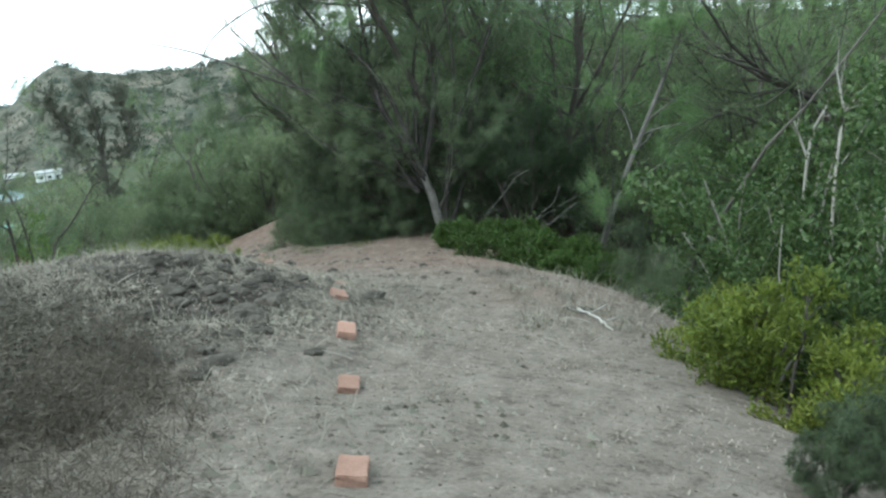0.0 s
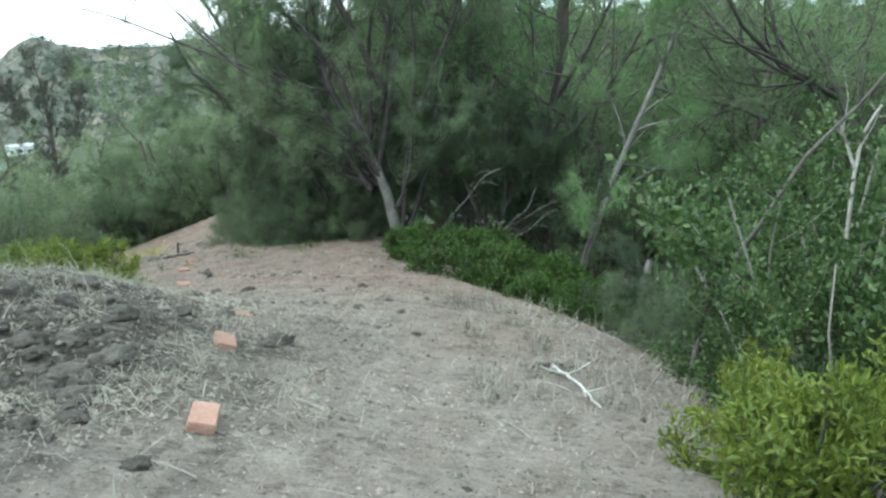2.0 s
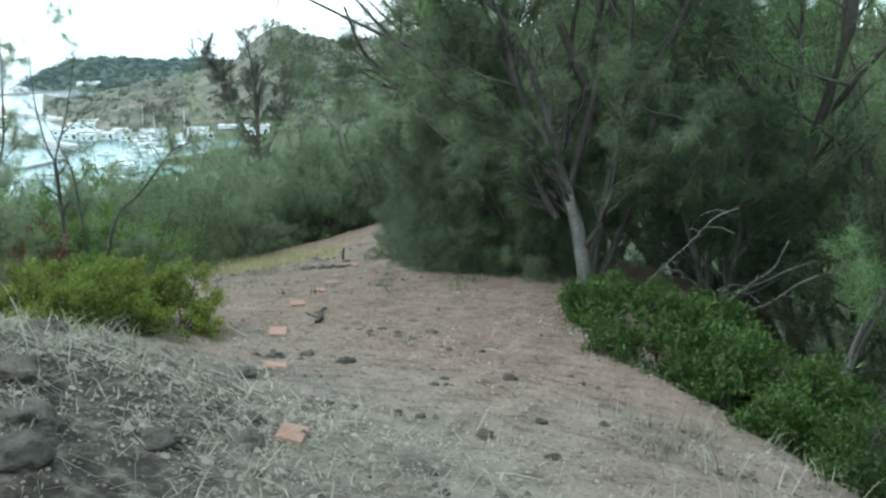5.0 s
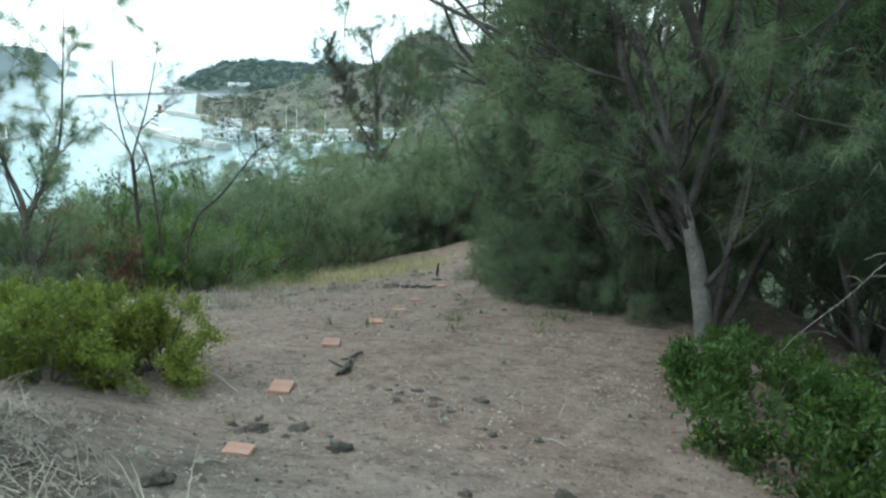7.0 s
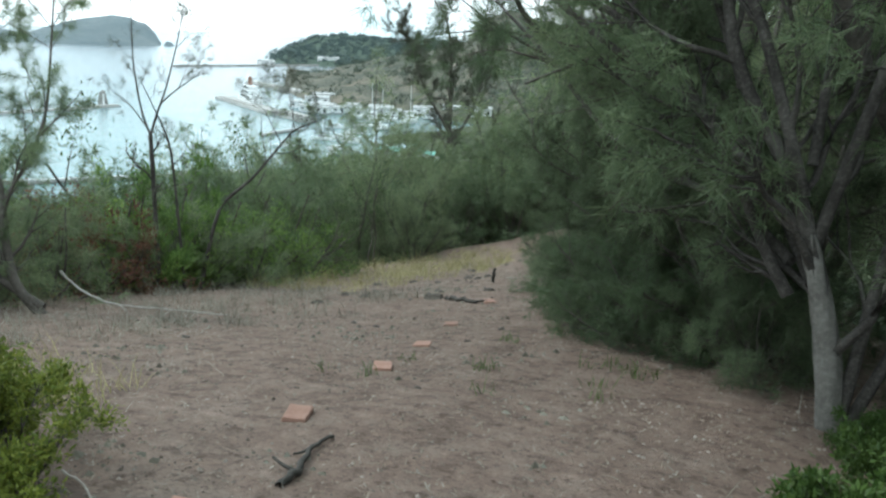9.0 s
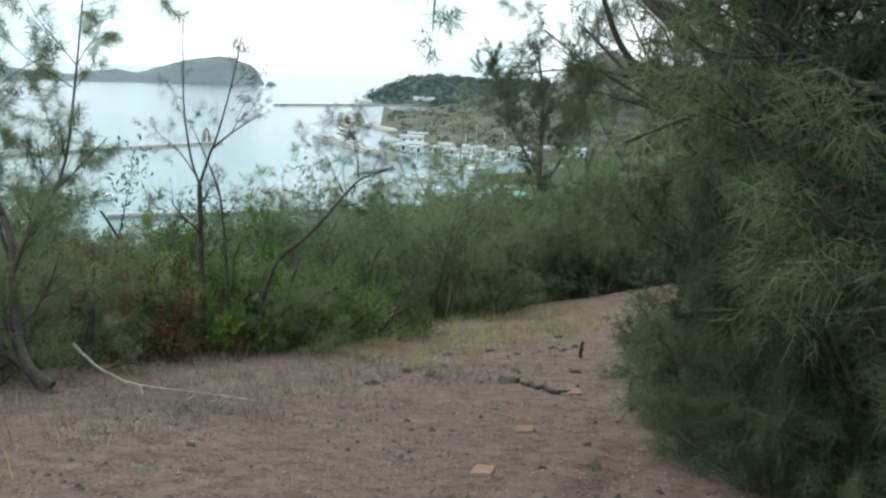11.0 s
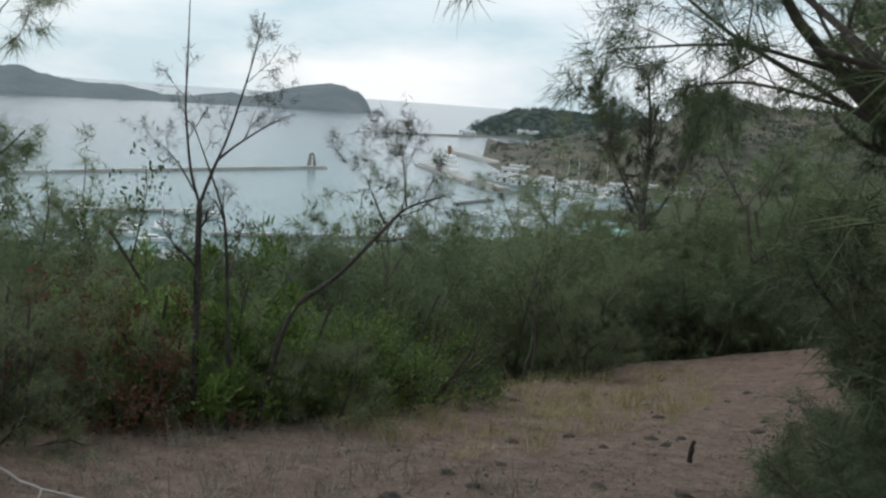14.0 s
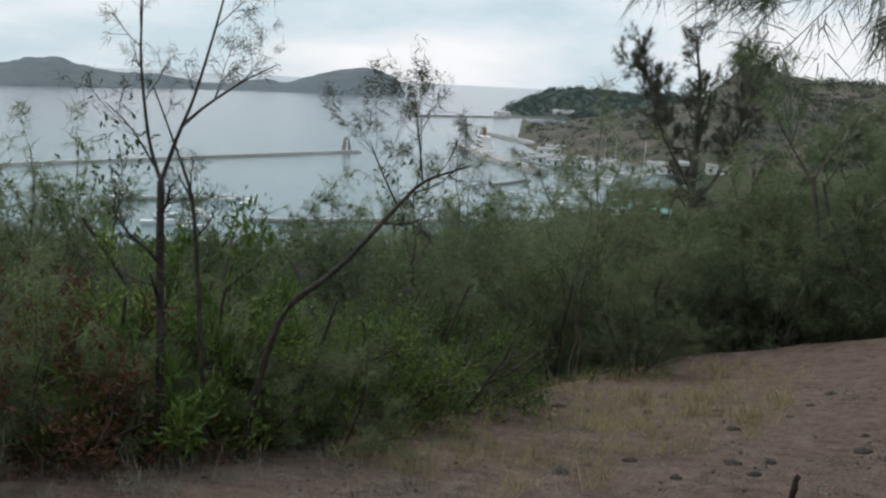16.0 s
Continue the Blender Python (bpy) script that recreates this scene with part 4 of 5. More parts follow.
for foot, lines, label in [
    ((4.15, 9.5), [([(4.27, 9.66, 0.18), (4.33, 9.75, 0.56), (4.4, 9.83, 0.93), (4.62, 9.9, 1.12), (4.85, 9.95, 1.25)], 0.016, 0.008), ([(4.4, 9.83, 0.93), (4.34, 9.9, 1.32)], 0.014, 0.006)], "bleached bare forked stem standing among broad leaves"),
    ((4.15, 10.6), [([(4.2, 10.7, -0.55), (4.32, 10.91, 0.38), (4.4, 10.98, 0.67), (4.54, 11.04, 0.85)], 0.022, 0.01), ([(4.32, 10.91, 0.38), (4.2, 10.95, 0.75)], 0.016, 0.008)], "pale dead forked stem among broad leaves"),
    ((2.95, 9.95), [([(3.09, 10.06, -0.42), (3.51, 10.23, 0.1), (3.83, 10.38, 0.58), (4.19, 10.49, 0.87), (4.7, 10.68, 1.43), (5.1, 10.8, 1.9)], 0.022, 0.01)], "slanting pale trunk leaning over the bush")]:
    f = (*foot, gz(*foot) - 0.1)
    rind = BARK if "slanting" in label else PALE_BARK
    lines[0] = ([f] + lines[0][0], lines[0][1], lines[0][2])
    line_tree("dead_tree", label, f, lines, g, bark=rind, category="dead tree", depth=0, kids=(2, 4), length=0.5, start=0.5)

SCRUB_A = shrub(44, "hillside_bush", "grey-green scrub bush on the slope", "bush", 1.5, 2.3, LEAF_SCRUB, (0.035, 0.09), 0.35, 1500, 3, 9, group="scrub on the slope", scatter=0.08)
SCRUB_B = shrub(45, "hillside_bush", "bright green acacia-like bush on the slope", "bush", 1.6, 1.9, LEAF_ACACIA, (0.035, 0.085), 0.35, 1600, 3, 10, group="scrub on the slope", scatter=0.07)
SCRUB_C = shrub(46, "hillside_bush", "dull dark scrub bush on the slope", "bush", 1.7, 2.7, LEAF_DARK, (0.035, 0.09), 0.35, 1500, 3, 9, group="scrub on the slope", scatter=0.09)
RED = shrub(47, "dry_bush", "reddish dry twiggy bush at the ridge's edge", "bush", 0.9, 1.1, LEAF_RED, (0.03, 0.07), 0.35, 900, 4, 14)
LIME = shrub(48, "leafy_shrub", "yellow-green bushy shrub at the ridge's edge", "shrub", 0.8, 1.4, LEAF_ACACIA, (0.05, 0.13), 0.22, 1500, 4, 14, up=0.8)
stand(SCRUB_A, -10.9, 22.0, 0, 0.75)
stand(SCRUB_B, -11.6, 21.2, 0, 0.85)
stand(SCRUB_C, -13.2, 26.6, 0, 0.8)
stand(RED, -10.3, 17.1, 0, 1.3)
stand(LIME, -10.35, 18.35, 0, 1.25)
again(LIME, -10.5, 17.9, 130, 1.1)
again(RED, -10.6, 17.5, 100, 1.4)
for x, y, t, s in [(-11.4, 20.2, 40, 0.95), (-11.0, 20.9, 150, 0.9), (-11.4, 22.0, 260, 0.85), (-12.2, 20.9, 330, 1.0), (-10.9, 19.5, 210, 0.95), (-11.1, 18.8, 20, 1.0), (-11.9, 19.4, 100, 1.15), (-11.2, 17.9, 190, 1.1), (-12.4, 22.6, 60, 1.0)]:
    again(SCRUB_B, x, y, t, s)
g = np.random.default_rng(25)
GREY = thing("twiggy_bush", "grey twiggy half-dry bush with fine needles", "bush", group="grey bushes at the edge")
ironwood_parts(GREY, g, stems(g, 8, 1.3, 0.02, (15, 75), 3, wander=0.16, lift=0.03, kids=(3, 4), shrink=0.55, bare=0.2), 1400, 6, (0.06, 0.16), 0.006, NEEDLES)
stand(GREY, -9.8, 16.3, 0, 1.2)
heap(GREY, [(-10.4, 19.3, 10, 0.9), (-10.3, 18.8, 160, 0.9), (-9.9, 19.6, 20, 0.9), (-8.9, 14.5, 90, 1.1), (-10.6, 16.8, 200, 1.3), (-10.6, 18.4, 300, 1.0), (-9.6, 14.6, 30, 1.3), (-11.0, 16.0, 140, 1.5), (-7.9, 13.3, 250, 0.8), (-10.9, 19.9, 80, 1.1)])
IRON_G = ironwood(40, 5, 2.6, 0.035, NEEDLES_SHADED, "young feathery ironwood among the slope's scrub", 1100, 8, (0.1, 0.26), 0.012, (4, 6), fine=False, lean=(4, 34))
stand(IRON_G, -13.4, 22.6, 0, 0.9)
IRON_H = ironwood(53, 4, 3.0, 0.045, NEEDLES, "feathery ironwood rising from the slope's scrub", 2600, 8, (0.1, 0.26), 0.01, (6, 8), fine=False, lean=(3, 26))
stand(IRON_H, -18.5, 31.3, 0, 2.0)
for x, y, top in [(-16.5, 27.5, -2.2), (-15.7, 28.5, -1.9), (-14.3, 29.8, -2.1), (-17.6, 26.2, -2.6), (-19.1, 23.8, -2.6), (-18.5, 25.0, -3.2), (-20.4, 20.4, -1.5), (-18.4, 19.2, -1.3), (-16.6, 18.6, -1.7), (-19.8, 33.6, -2.2), (-21.5, 34.5, -2.6), (-22.5, 31.0, -3.0), (-12.6, 27.6, -2.4)]:
    again(IRON_H, x, y, x * 77 % 360, (top - 0.3 - gz(x, y)) / 3.5, sink=0.1)
FAR_A = shrub(49, "hillside_bush", "distant grey-green scrub bush down the slope", "bush", 1.6, 2.2, LEAF_SCRUB, (0.12, 0.22), 0.4, 480, 3, 5, group="scrub on the slope", scatter=0.1)
FAR_B = shrub(50, "hillside_bush", "distant bright green scrub bush down the slope", "bush", 1.7, 2.0, LEAF_ACACIA, (0.12, 0.22), 0.4, 480, 3, 5, group="scrub on the slope", scatter=0.1)
stand(FAR_A, -24, 36, 0, 1.6)
stand(FAR_B, -26, 30, 0, 1.6)
# rows of scrub down the seaward slope
g = np.random.default_rng(26)
kinds = [SCRUB_A, SCRUB_C, IRON_G, SCRUB_B, SCRUB_B, GREY, IRON_G]
for lo, hi, count, size in [(1.2, 4.5, 24, (0.75, 1.05)), (4.5, 10, 34, (0.9, 1.3)), (10, 26, 44, (1.2, 1.9)), (26, 85, 110, (1.8, 3.2))]:
    n = 0
    while n < count:
        az = g.uniform(20, 80) if hi < 27 else g.uniform(20, 70)
        d = g.uniform(6, 26 + hi)
        x, y = bearing(az, d)
        y += 8
        o = float(outside(np.array(x), np.array(y)))
        if lo < o < hi and x < -6 and abs(x + 18.9) + abs(y - 38) > 3:
            k = kinds[g.integers(0, 7)] if hi < 27 else (FAR_A, FAR_B, FAR_A)[g.integers(0, 3)]
            far = math.hypot(x + 3.2, y - 15.4)
            tall = 0.45 - far * math.tan(radians(g.uniform(4.6, 9.5) if k is IRON_G else g.uniform(7.2, 11.5))) - gz(x, y)
            fit = tall / {SCRUB_A: 2.3, SCRUB_B: 1.9, SCRUB_C: 2.7, GREY: 1.5, IRON_G: 3.3}.get(k, 1)
            again(k, x, y, g.uniform(0, 360), min(max(fit, 0.5), 1.5) if hi < 27 else g.uniform(*size), sink=0.1)
            n += 1


def domes(name, label, g2, spot, per, sizes, leaves, leaf):
    """Low domed bushes too many to count, as one cover of leaves."""
    size = g2.uniform(*sizes, (len(spot), 1, 1)) * g2.uniform(0.7, 1.2, (len(spot), 1, 1))
    way = g2.normal(0, 1, (len(spot), per, 3))
    way[:, :, 2] = np.abs(way[:, :, 2])
    way = unit(way)
    bulge = 1 + 0.3 * np.sin(3 * np.arctan2(way[:, :, 1:2], way[:, :, 0:1]) + g2.uniform(0, 6, (len(spot), 1, 1)))
    at = spot[:, None] + way * size * bulge * (1, 1, 0.8) * g2.uniform(0.55, 1.05, (len(spot), per, 1))
    crown = leaf_mesh(g2, at.reshape(-1, 3), way.reshape(-1, 3), 1, leaves, 0.5, 0.5, scatter=0.15)
    return tagged(part(name, crown, leaf), label, "scrub", kind="stuff")


def far_scrub(name, label, seed, count, per, az, reach, leaf):
    """Bushes scattered over the slope down to the shore."""
    g2 = np.random.default_rng(seed)
    spot = np.array([bearing(a, d) for a, d in zip(g2.uniform(*az, count), np.sqrt(g2.uniform(reach[0] ** 2, reach[1] ** 2, count)))])
    z = ground_z(spot[:, 0], spot[:, 1])
    ok = (z > SEA + 0.5) & (outside(spot[:, 0], spot[:, 1]) > 30)
    return domes(name, label, g2, np.column_stack([spot, z - 0.3])[ok], per, (1.4, 3.6), (0.45, 0.95), leaf)


def hill_cover(name, label, hill, seed, count, per, sizes, leaves, leaf, dense):
    """Scrub on the flank of a far hill, thick up to the bearing given and thin beyond it."""
    g2 = np.random.default_rng(seed)
    spot = FLANKS[hill][g2.integers(0, len(FLANKS[hill]), count)] + g2.normal(0, 3, (count, 3)) * (1, 1, 0)
    ok = (spot[:, 2] > SEA + 2) & ((np.degrees(np.arctan2(-spot[:, 0], spot[:, 1])) < dense) | (g2.uniform(0, 1, count) < 0.3))
    return domes(name, label, g2, spot[ok] - (0, 0, 1), per, sizes, leaves, leaf)


hill_cover("hill_scrub", "dark patches of dry scrub on the harbour hill", "harbour_hill", 96, 4200, 36, (2.0, 6.5), (0.9, 2.2), DRY_SCRUB, 33)
hill_cover("headland_woods", "dark green woods covering the headland, haze mixed into the colour", "headland", 97, 1500, 30, (2.5, 6.0), (1.6, 3.2), HAZE_TINT_WOODS, 90)
far_scrub("shore_scrub", "dense grey-green scrub covering the slope down to the shore", 91, 1500, 60, (30, 84), (75, 330), LEAF_SCRUB)
far_scrub("shore_scrub", "brighter green scrub among the bushes above the shore", 92, 420, 60, (30, 84), (75, 330), LEAF_ACACIA)
far_scrub("shore_scrub", "dull dark scrub among the bushes above the shore", 93, 800, 60, (30, 84), (75, 330), LEAF_DARK)
far_scrub("shore_scrub", "hazy dark scrub over the hillside behind the harbour", 94, 900, 60, (4, 36), (60, 330), LEAF_SCRUB)
# scrub on the landward side, behind the trees
for _ in range(22):
    x, y = g.uniform(4, 30), g.uniform(2, 46)
    if float(outside(np.array(x), np.array(y))) > 3.5:
        again([FAR_A, BROAD, FAR_B][g.integers(0, 3)], x, y, g.uniform(0, 360), g.uniform(1.3, 2.4), "dense dark green bush behind the ironwood trees")


# ---- harbour ----
def box_mesh(name, w, d, h, bevel=0.0, z0=0.0, taper=0.0):
    """A block on its base, with softened edges and sides that lean in."""
    bm = bmesh.new()
    bmesh.ops.create_cube(bm, size=1.0)
    for v in bm.verts:
        k = 1 - taper if v.co.z > 0 else 1.0
        v.co = Vector((v.co.x * w * k, v.co.y * d * k, (v.co.z + 0.5) * h + z0))
    if bevel:
        bmesh.ops.bevel(bm, geom=bm.edges[:], offset=bevel, segments=1, affect="EDGES")
    me = bpy.data.meshes.new(name)
    bm.to_mesh(me)
    bm.free()
    return me


def strip(name, label, category, a, b, width, height, side, top, taper=0.35, base=None):
    """A mole or pier from a to b: sloping flanks with a flat deck on top."""
    (ax, ay), (bx, by) = a, b
    ln, turn = math.hypot(bx - ax, by - ay), math.atan2(by - ay, bx - ax)
    ob = thing(name, label, category)
    ob.matrix_basis = Matrix.Translation(((ax + bx) / 2, (ay + by) / 2, (SEA if base is None else base) - 2)) @ Matrix.Rotation(turn, 4, "Z")
    n = max(int(ln / 6), 2)
    g = np.random.default_rng(int(ln * 10))
    xs = np.linspace(-ln / 2, ln / 2, n + 1)
    prof = np.array([(-0.5, 0), (-0.5 * (1 - taper), 1), (0.5 * (1 - taper), 1), (0.5, 0)])
    v = np.array([(x, p * width + g.normal(0, 0.04 * width * taper), q * (height + 2) + (g.normal(0, 0.12) if q else 0)) for x in xs for p, q in prof])
    f = [(i * 4 + j, i * 4 + j + 1, i * 4 + j + 5, i * 4 + j + 4) for i in range(n) for j in range(3)] + [(0, 1, 2, 3), (n * 4 + 3, n * 4 + 2, n * 4 + 1, n * 4)]
    part("mound", quick_mesh("mound", v, f), side, ob)
    part("deck", box_mesh("deck", ln * 0.99, width * (1 - taper) * 0.7, 0.7, 0.1, height + 2), top, ob)
    return ob


def building(x, y, w, d, h, turn, roof, label, hip=0.35, group=""):
    """A plain harbour building: walls, pitched roof, a row of windows and a door."""
    z = max(gz(x, y), SEA + 1.0)
    ob = thing("harbour_building", label, "building", group=group)
    ob.matrix_basis = pose(x, y, z - 0.3, 0, 0, turn)
    part("wall", box_mesh("wall", w, d, h + 0.3, 0.05), WHITE_PAINT, ob)
    r = hip * d * 0.5
    v = [(-w / 2 - 0.4, -d / 2 - 0.4, h), (w / 2 + 0.4, -d / 2 - 0.4, h), (w / 2 + 0.4, d / 2 + 0.4, h), (-w / 2 - 0.4, d / 2 + 0.4, h), (-w / 2 - 0.4, 0, h + r), (w / 2 + 0.4, 0, h + r)]
    v += [(a, b, c + 0.25) for a, b, c in v]
    f = [(6, 7, 11, 10), (8, 9, 10, 11), (0, 1, 7, 6), (2, 3, 9, 8), (1, 2, 8, 11), (3, 0, 6, 10)]
    me = bpy.data.meshes.new("roof")
    me.from_pydata([Vector(p) for p in v], [], f + [(1, 11, 7)])
    part("roof", me, roof, ob)
    n = max(int(w / 4), 2)
    win = box_mesh("window", w / n * 0.45, 0.12, h * 0.3, 0.02, h * 0.4)
    for i in range(n):
        for side in (-1, 1):
            o = part("window", win, WINDOW_DARK, ob)
            o.location = ((i + 0.5) * w / n - w / 2, side * (d / 2 + 0.02), 0)
    part("door", box_mesh("door", 1.4, 0.14, 2.2, 0.02, 0.3), WINDOW_DARK, ob).location = (w * 0.3, -d / 2 - 0.03, 0)
    return ob


def boat_thing(ln, mast, label):
    """A moored boat: hull with sheer and pointed bow, cabin, cockpit, mast."""
    ob = thing("moored_boat", label, "boat", group="moored boats")
    n, v, f = 9, [], []
    for i in range(n):
        t = i / (n - 1)
        b = ln * 0.15 * (1 - max(t - 0.45, 0) ** 2 / 0.3025 * 0.95) * (0.86 + 0.14 * min(t * 4, 1))
        s = ln * (0.09 + 0.05 * t * t)
        x = (t - 0.5) * ln
        v += [(x, -b, s), (x, -b * 0.75, -0.2), (x, b * 0.75, -0.2), (x, b, s)]
    for i in range(n - 1):
        k = i * 4
        f += [(k, k + 1, k + 5, k + 4), (k + 1, k + 2, k + 6, k + 5), (k + 2, k + 3, k + 7, k + 6), (k + 3, k, k + 4, k + 7)]
    f += [(0, 3, 2, 1), (4 * n - 4, 4 * n - 3, 4 * n - 2, 4 * n - 1)]
    me = bpy.data.meshes.new("hull")
    me.from_pydata(v, [], f)
    part("hull", me, WHITE_PAINT, ob)
    cabin = part("cabin", box_mesh("cabin", ln * 0.35, ln * 0.2, ln * 0.11, 0.05, ln * 0.1, 0.2), WHITE_PAINT, ob)
    part("cabin_window", box_mesh("cabin_window", ln * 0.3, ln * 0.206, ln * 0.035, 0.0, ln * 0.15), WINDOW_DARK, cabin)
    if mast:
        part("mast", quick_mesh("mast", *tubes([([(0, 0, ln * 0.2), (0, 0, mast)], [0.16, 0.09])], 5)), WHITE_PAINT, ob)
        part("boom", quick_mesh("boom", *tubes([([(0, 0, ln * 0.3), (-ln * 0.35, 0, ln * 0.31)], [0.12, 0.1])], 5)), WHITE_PAINT, ob)
    return ob


def ferry(x, y, turn):
    ob = thing("ferry", "white ferry with stacked decks and red funnel at the quay", "ship")
    ob.matrix_basis = pose(x, y, SEA, 0, 0, turn)
    part("hull", box_mesh("hull", 34, 8, 4.6, 0.6, -1.0, 0.05), WHITE_PAINT, ob)
    for i in range(3):
        deck = part("deck_house", box_mesh("deck_house", 24 - 4 * i, 7 - 0.8 * i, 2.3, 0.2, 3.7 + 2.5 * i), WHITE_PAINT, ob)
        part("window_band", box_mesh("window_band", 22 - 4 * i, 7.1 - 0.8 * i, 0.9, 0.0, 4.5 + 2.5 * i), WINDOW_DARK, deck)
    part("funnel", box_mesh("funnel", 3, 2.4, 5.0, 0.4, 11.2, 0.25), CLAY, ob)
    part("mast", quick_mesh("mast", *tubes([([(6, 0, 11), (6, 0, 17)], [0.3, 0.12])], 6)), WHITE_PAINT, ob)


strip("breakwater", "long low breakwater with a pale concrete top in the bay", "breakwater", (-434, 309), (-410, 150), 6, 0.6, CONCRETE, CONCRETE, 0.2)
strip("breakwater", "shoreward arm of the low breakwater with a pale top", "breakwater", (-410, 148), (-392, 40), 6, 0.6, CONCRETE, CONCRETE, 0.2)
strip("breakwater", "distant dark outer breakwater below the wooded headland", "breakwater", (-800, 630), (-790, 850), 9, 1.0, ROCKS, ROCKS)
strip("pier", "pale concrete harbour pier", "pier", (-452, 398), (-352, 350), 12, 1.3, CONCRETE, CONCRETE, 0.1)
strip("pier", "second pale concrete pier behind the ferry", "pier", (-560, 520), (-440, 470), 12, 1.3, CONCRETE, CONCRETE, 0.1)
strip("pier", "pale sloping slipway beside the harbour", "pier", (-352, 352), (-318, 338), 9, 2.2, CONCRETE, CONCRETE, 0.1)
strip("pier", "dark floating pontoon in the marina", "pier", (-288, 278), (-296, 308), 3, 0.5, ROCKS, ROOF_GREY, 0.1)
strip("pier", "dark wooden jetty near the shore", "pier", (-244, 140), (-216, 206), 3, 0.5, ROCKS, ROOF_GREY, 0.1)
strip("pier", "short dark jetty reaching into the bay", "pier", (-287, 160), (-300, 118), 3.5, 0.5, ROCKS, ROOF_GREY, 0.1)
ferry(-412, 384, 150)

beacon = thing("harbour_beacon", "rocky hump with a white beacon at the breakwater's end", "beacon", (-440, 304, SEA))
part("rock", box_mesh("rock", 6, 5, 9, 1.2, -0.5, 0.45), ROCKS, beacon)
part("post", quick_mesh("post", *tubes([([(5, -3, 0), (5, -3, 6), (5, -3, 6.2), (5, -3, 7)], [0.5, 0.35, 0.6, 0.3])], 8)), WHITE_PAINT, beacon)

g = np.random.default_rng(51)
building(-793, 858, 26, 12, 8, 40, ROOF_GREY, "long white building on the headland's shore")
building(-800, 760, 20, 8, 5, 90, ROOF_GREY, "low white shed on the outer breakwater")
more_sheds = [(*bearing(a, d), 12, 4, a * 9 % 90, ROOF_GREY) for a, d in [(43.6, 520), (42.6, 508), (41.5, 515), (40.4, 500), (39.4, 512), (38.2, 505), (37.2, 498), (36.0, 500), (44.2, 545), (40.9, 530), (38.8, 528)]]
for x, y, w, h, t, r in more_sheds + [(-352, 384, 20, 5, 20, ROOF_GREY), (-338, 392, 14, 6, 10, ROOF_GREY), (-326, 402, 22, 5, 35, ROOF_GREY), (-366, 396, 16, 4, 30, ROOF_GREY), (-392, 420, 24, 5, 45, ROOF_GREY), (-408, 446, 30, 5, 45, ROOF_GREY),
                         (-310, 420, 18, 5, 25, ROOF_GREY), (-296, 428, 16, 6, 15, ROOF_GREY), (-272, 420, 20, 7, 40, ROOF_GREY), (-282, 446, 14, 5, 60, ROOF_GREY), (-206, 262, 15, 4.5, 35, ROOF_GREEN), (-192, 268, 12, 4, 20, ROOF_GREEN),
                         (-174, 134, 6, 2.6, 30, ROOF_GREY), (-166, 124, 6, 2.6, 10, ROOF_GREEN), (-214, 88, 9, 2.8, 75, ROOF_GREY), (-222, 62, 10, 3, 80, ROOF_GREY), (-208, 112, 8, 2.6, 60, ROOF_GREY), (-226, 40, 12, 3, 85, ROOF_GREY), (-219, 76, 7, 2.6, 20, ROOF_GREY)]:
    building(x, y, w * 0.6, min(6, w * 0.4), h * 0.7, t, r, {ROOF_GREEN: "low building with a pale green roof near the marina"}.get(r, "white harbour building with a grey roof"), group="harbour buildings")
MOTOR = boat_thing(9.0, 0, "small white motor boat moored in the marina")
YACHT = boat_thing(11.0, 12.5, "white sailing yacht moored in the marina")
BIG_YACHT = boat_thing(17.0, 19.0, "large white yacht with a tall pale mast at the quay")
MOTOR.matrix_basis, YACHT.matrix_basis, BIG_YACHT.matrix_basis = pose(-258, 262, SEA, 0, 0, 30), pose(-264, 290, SEA, 0, 0, 200), pose(-333, 424, SEA, 0, 0, 30)
BIG_YACHT.matrix_basis = pose(-300, 372, SEA, 0, 0, 60)
for x, y, t in [(-312, 378, 20), (-288, 380, 100)]:
    copy_thing(BIG_YACHT, pose(x, y, SEA, 0, 0, t))
for i in range(46):
    a, d = g.uniform(36.0, 41.6), g.uniform(318, 455)
    x, y = bearing(a, d)
    if gz(x, y) < SEA - 1:
        copy_thing((MOTOR, YACHT, MOTOR)[i % 3], pose(x, y, SEA, 0, 0, g.choice([30, 210, 120]) + g.uniform(-8, 8)))
for i in range(16):
    x, y = bearing(g.uniform(60, 80), g.uniform(262, 330))
    if gz(x, y) < SEA - 1:
        copy_thing((MOTOR, YACHT)[i % 2], pose(x, y, SEA, 0, 0, g.uniform(0, 360)))


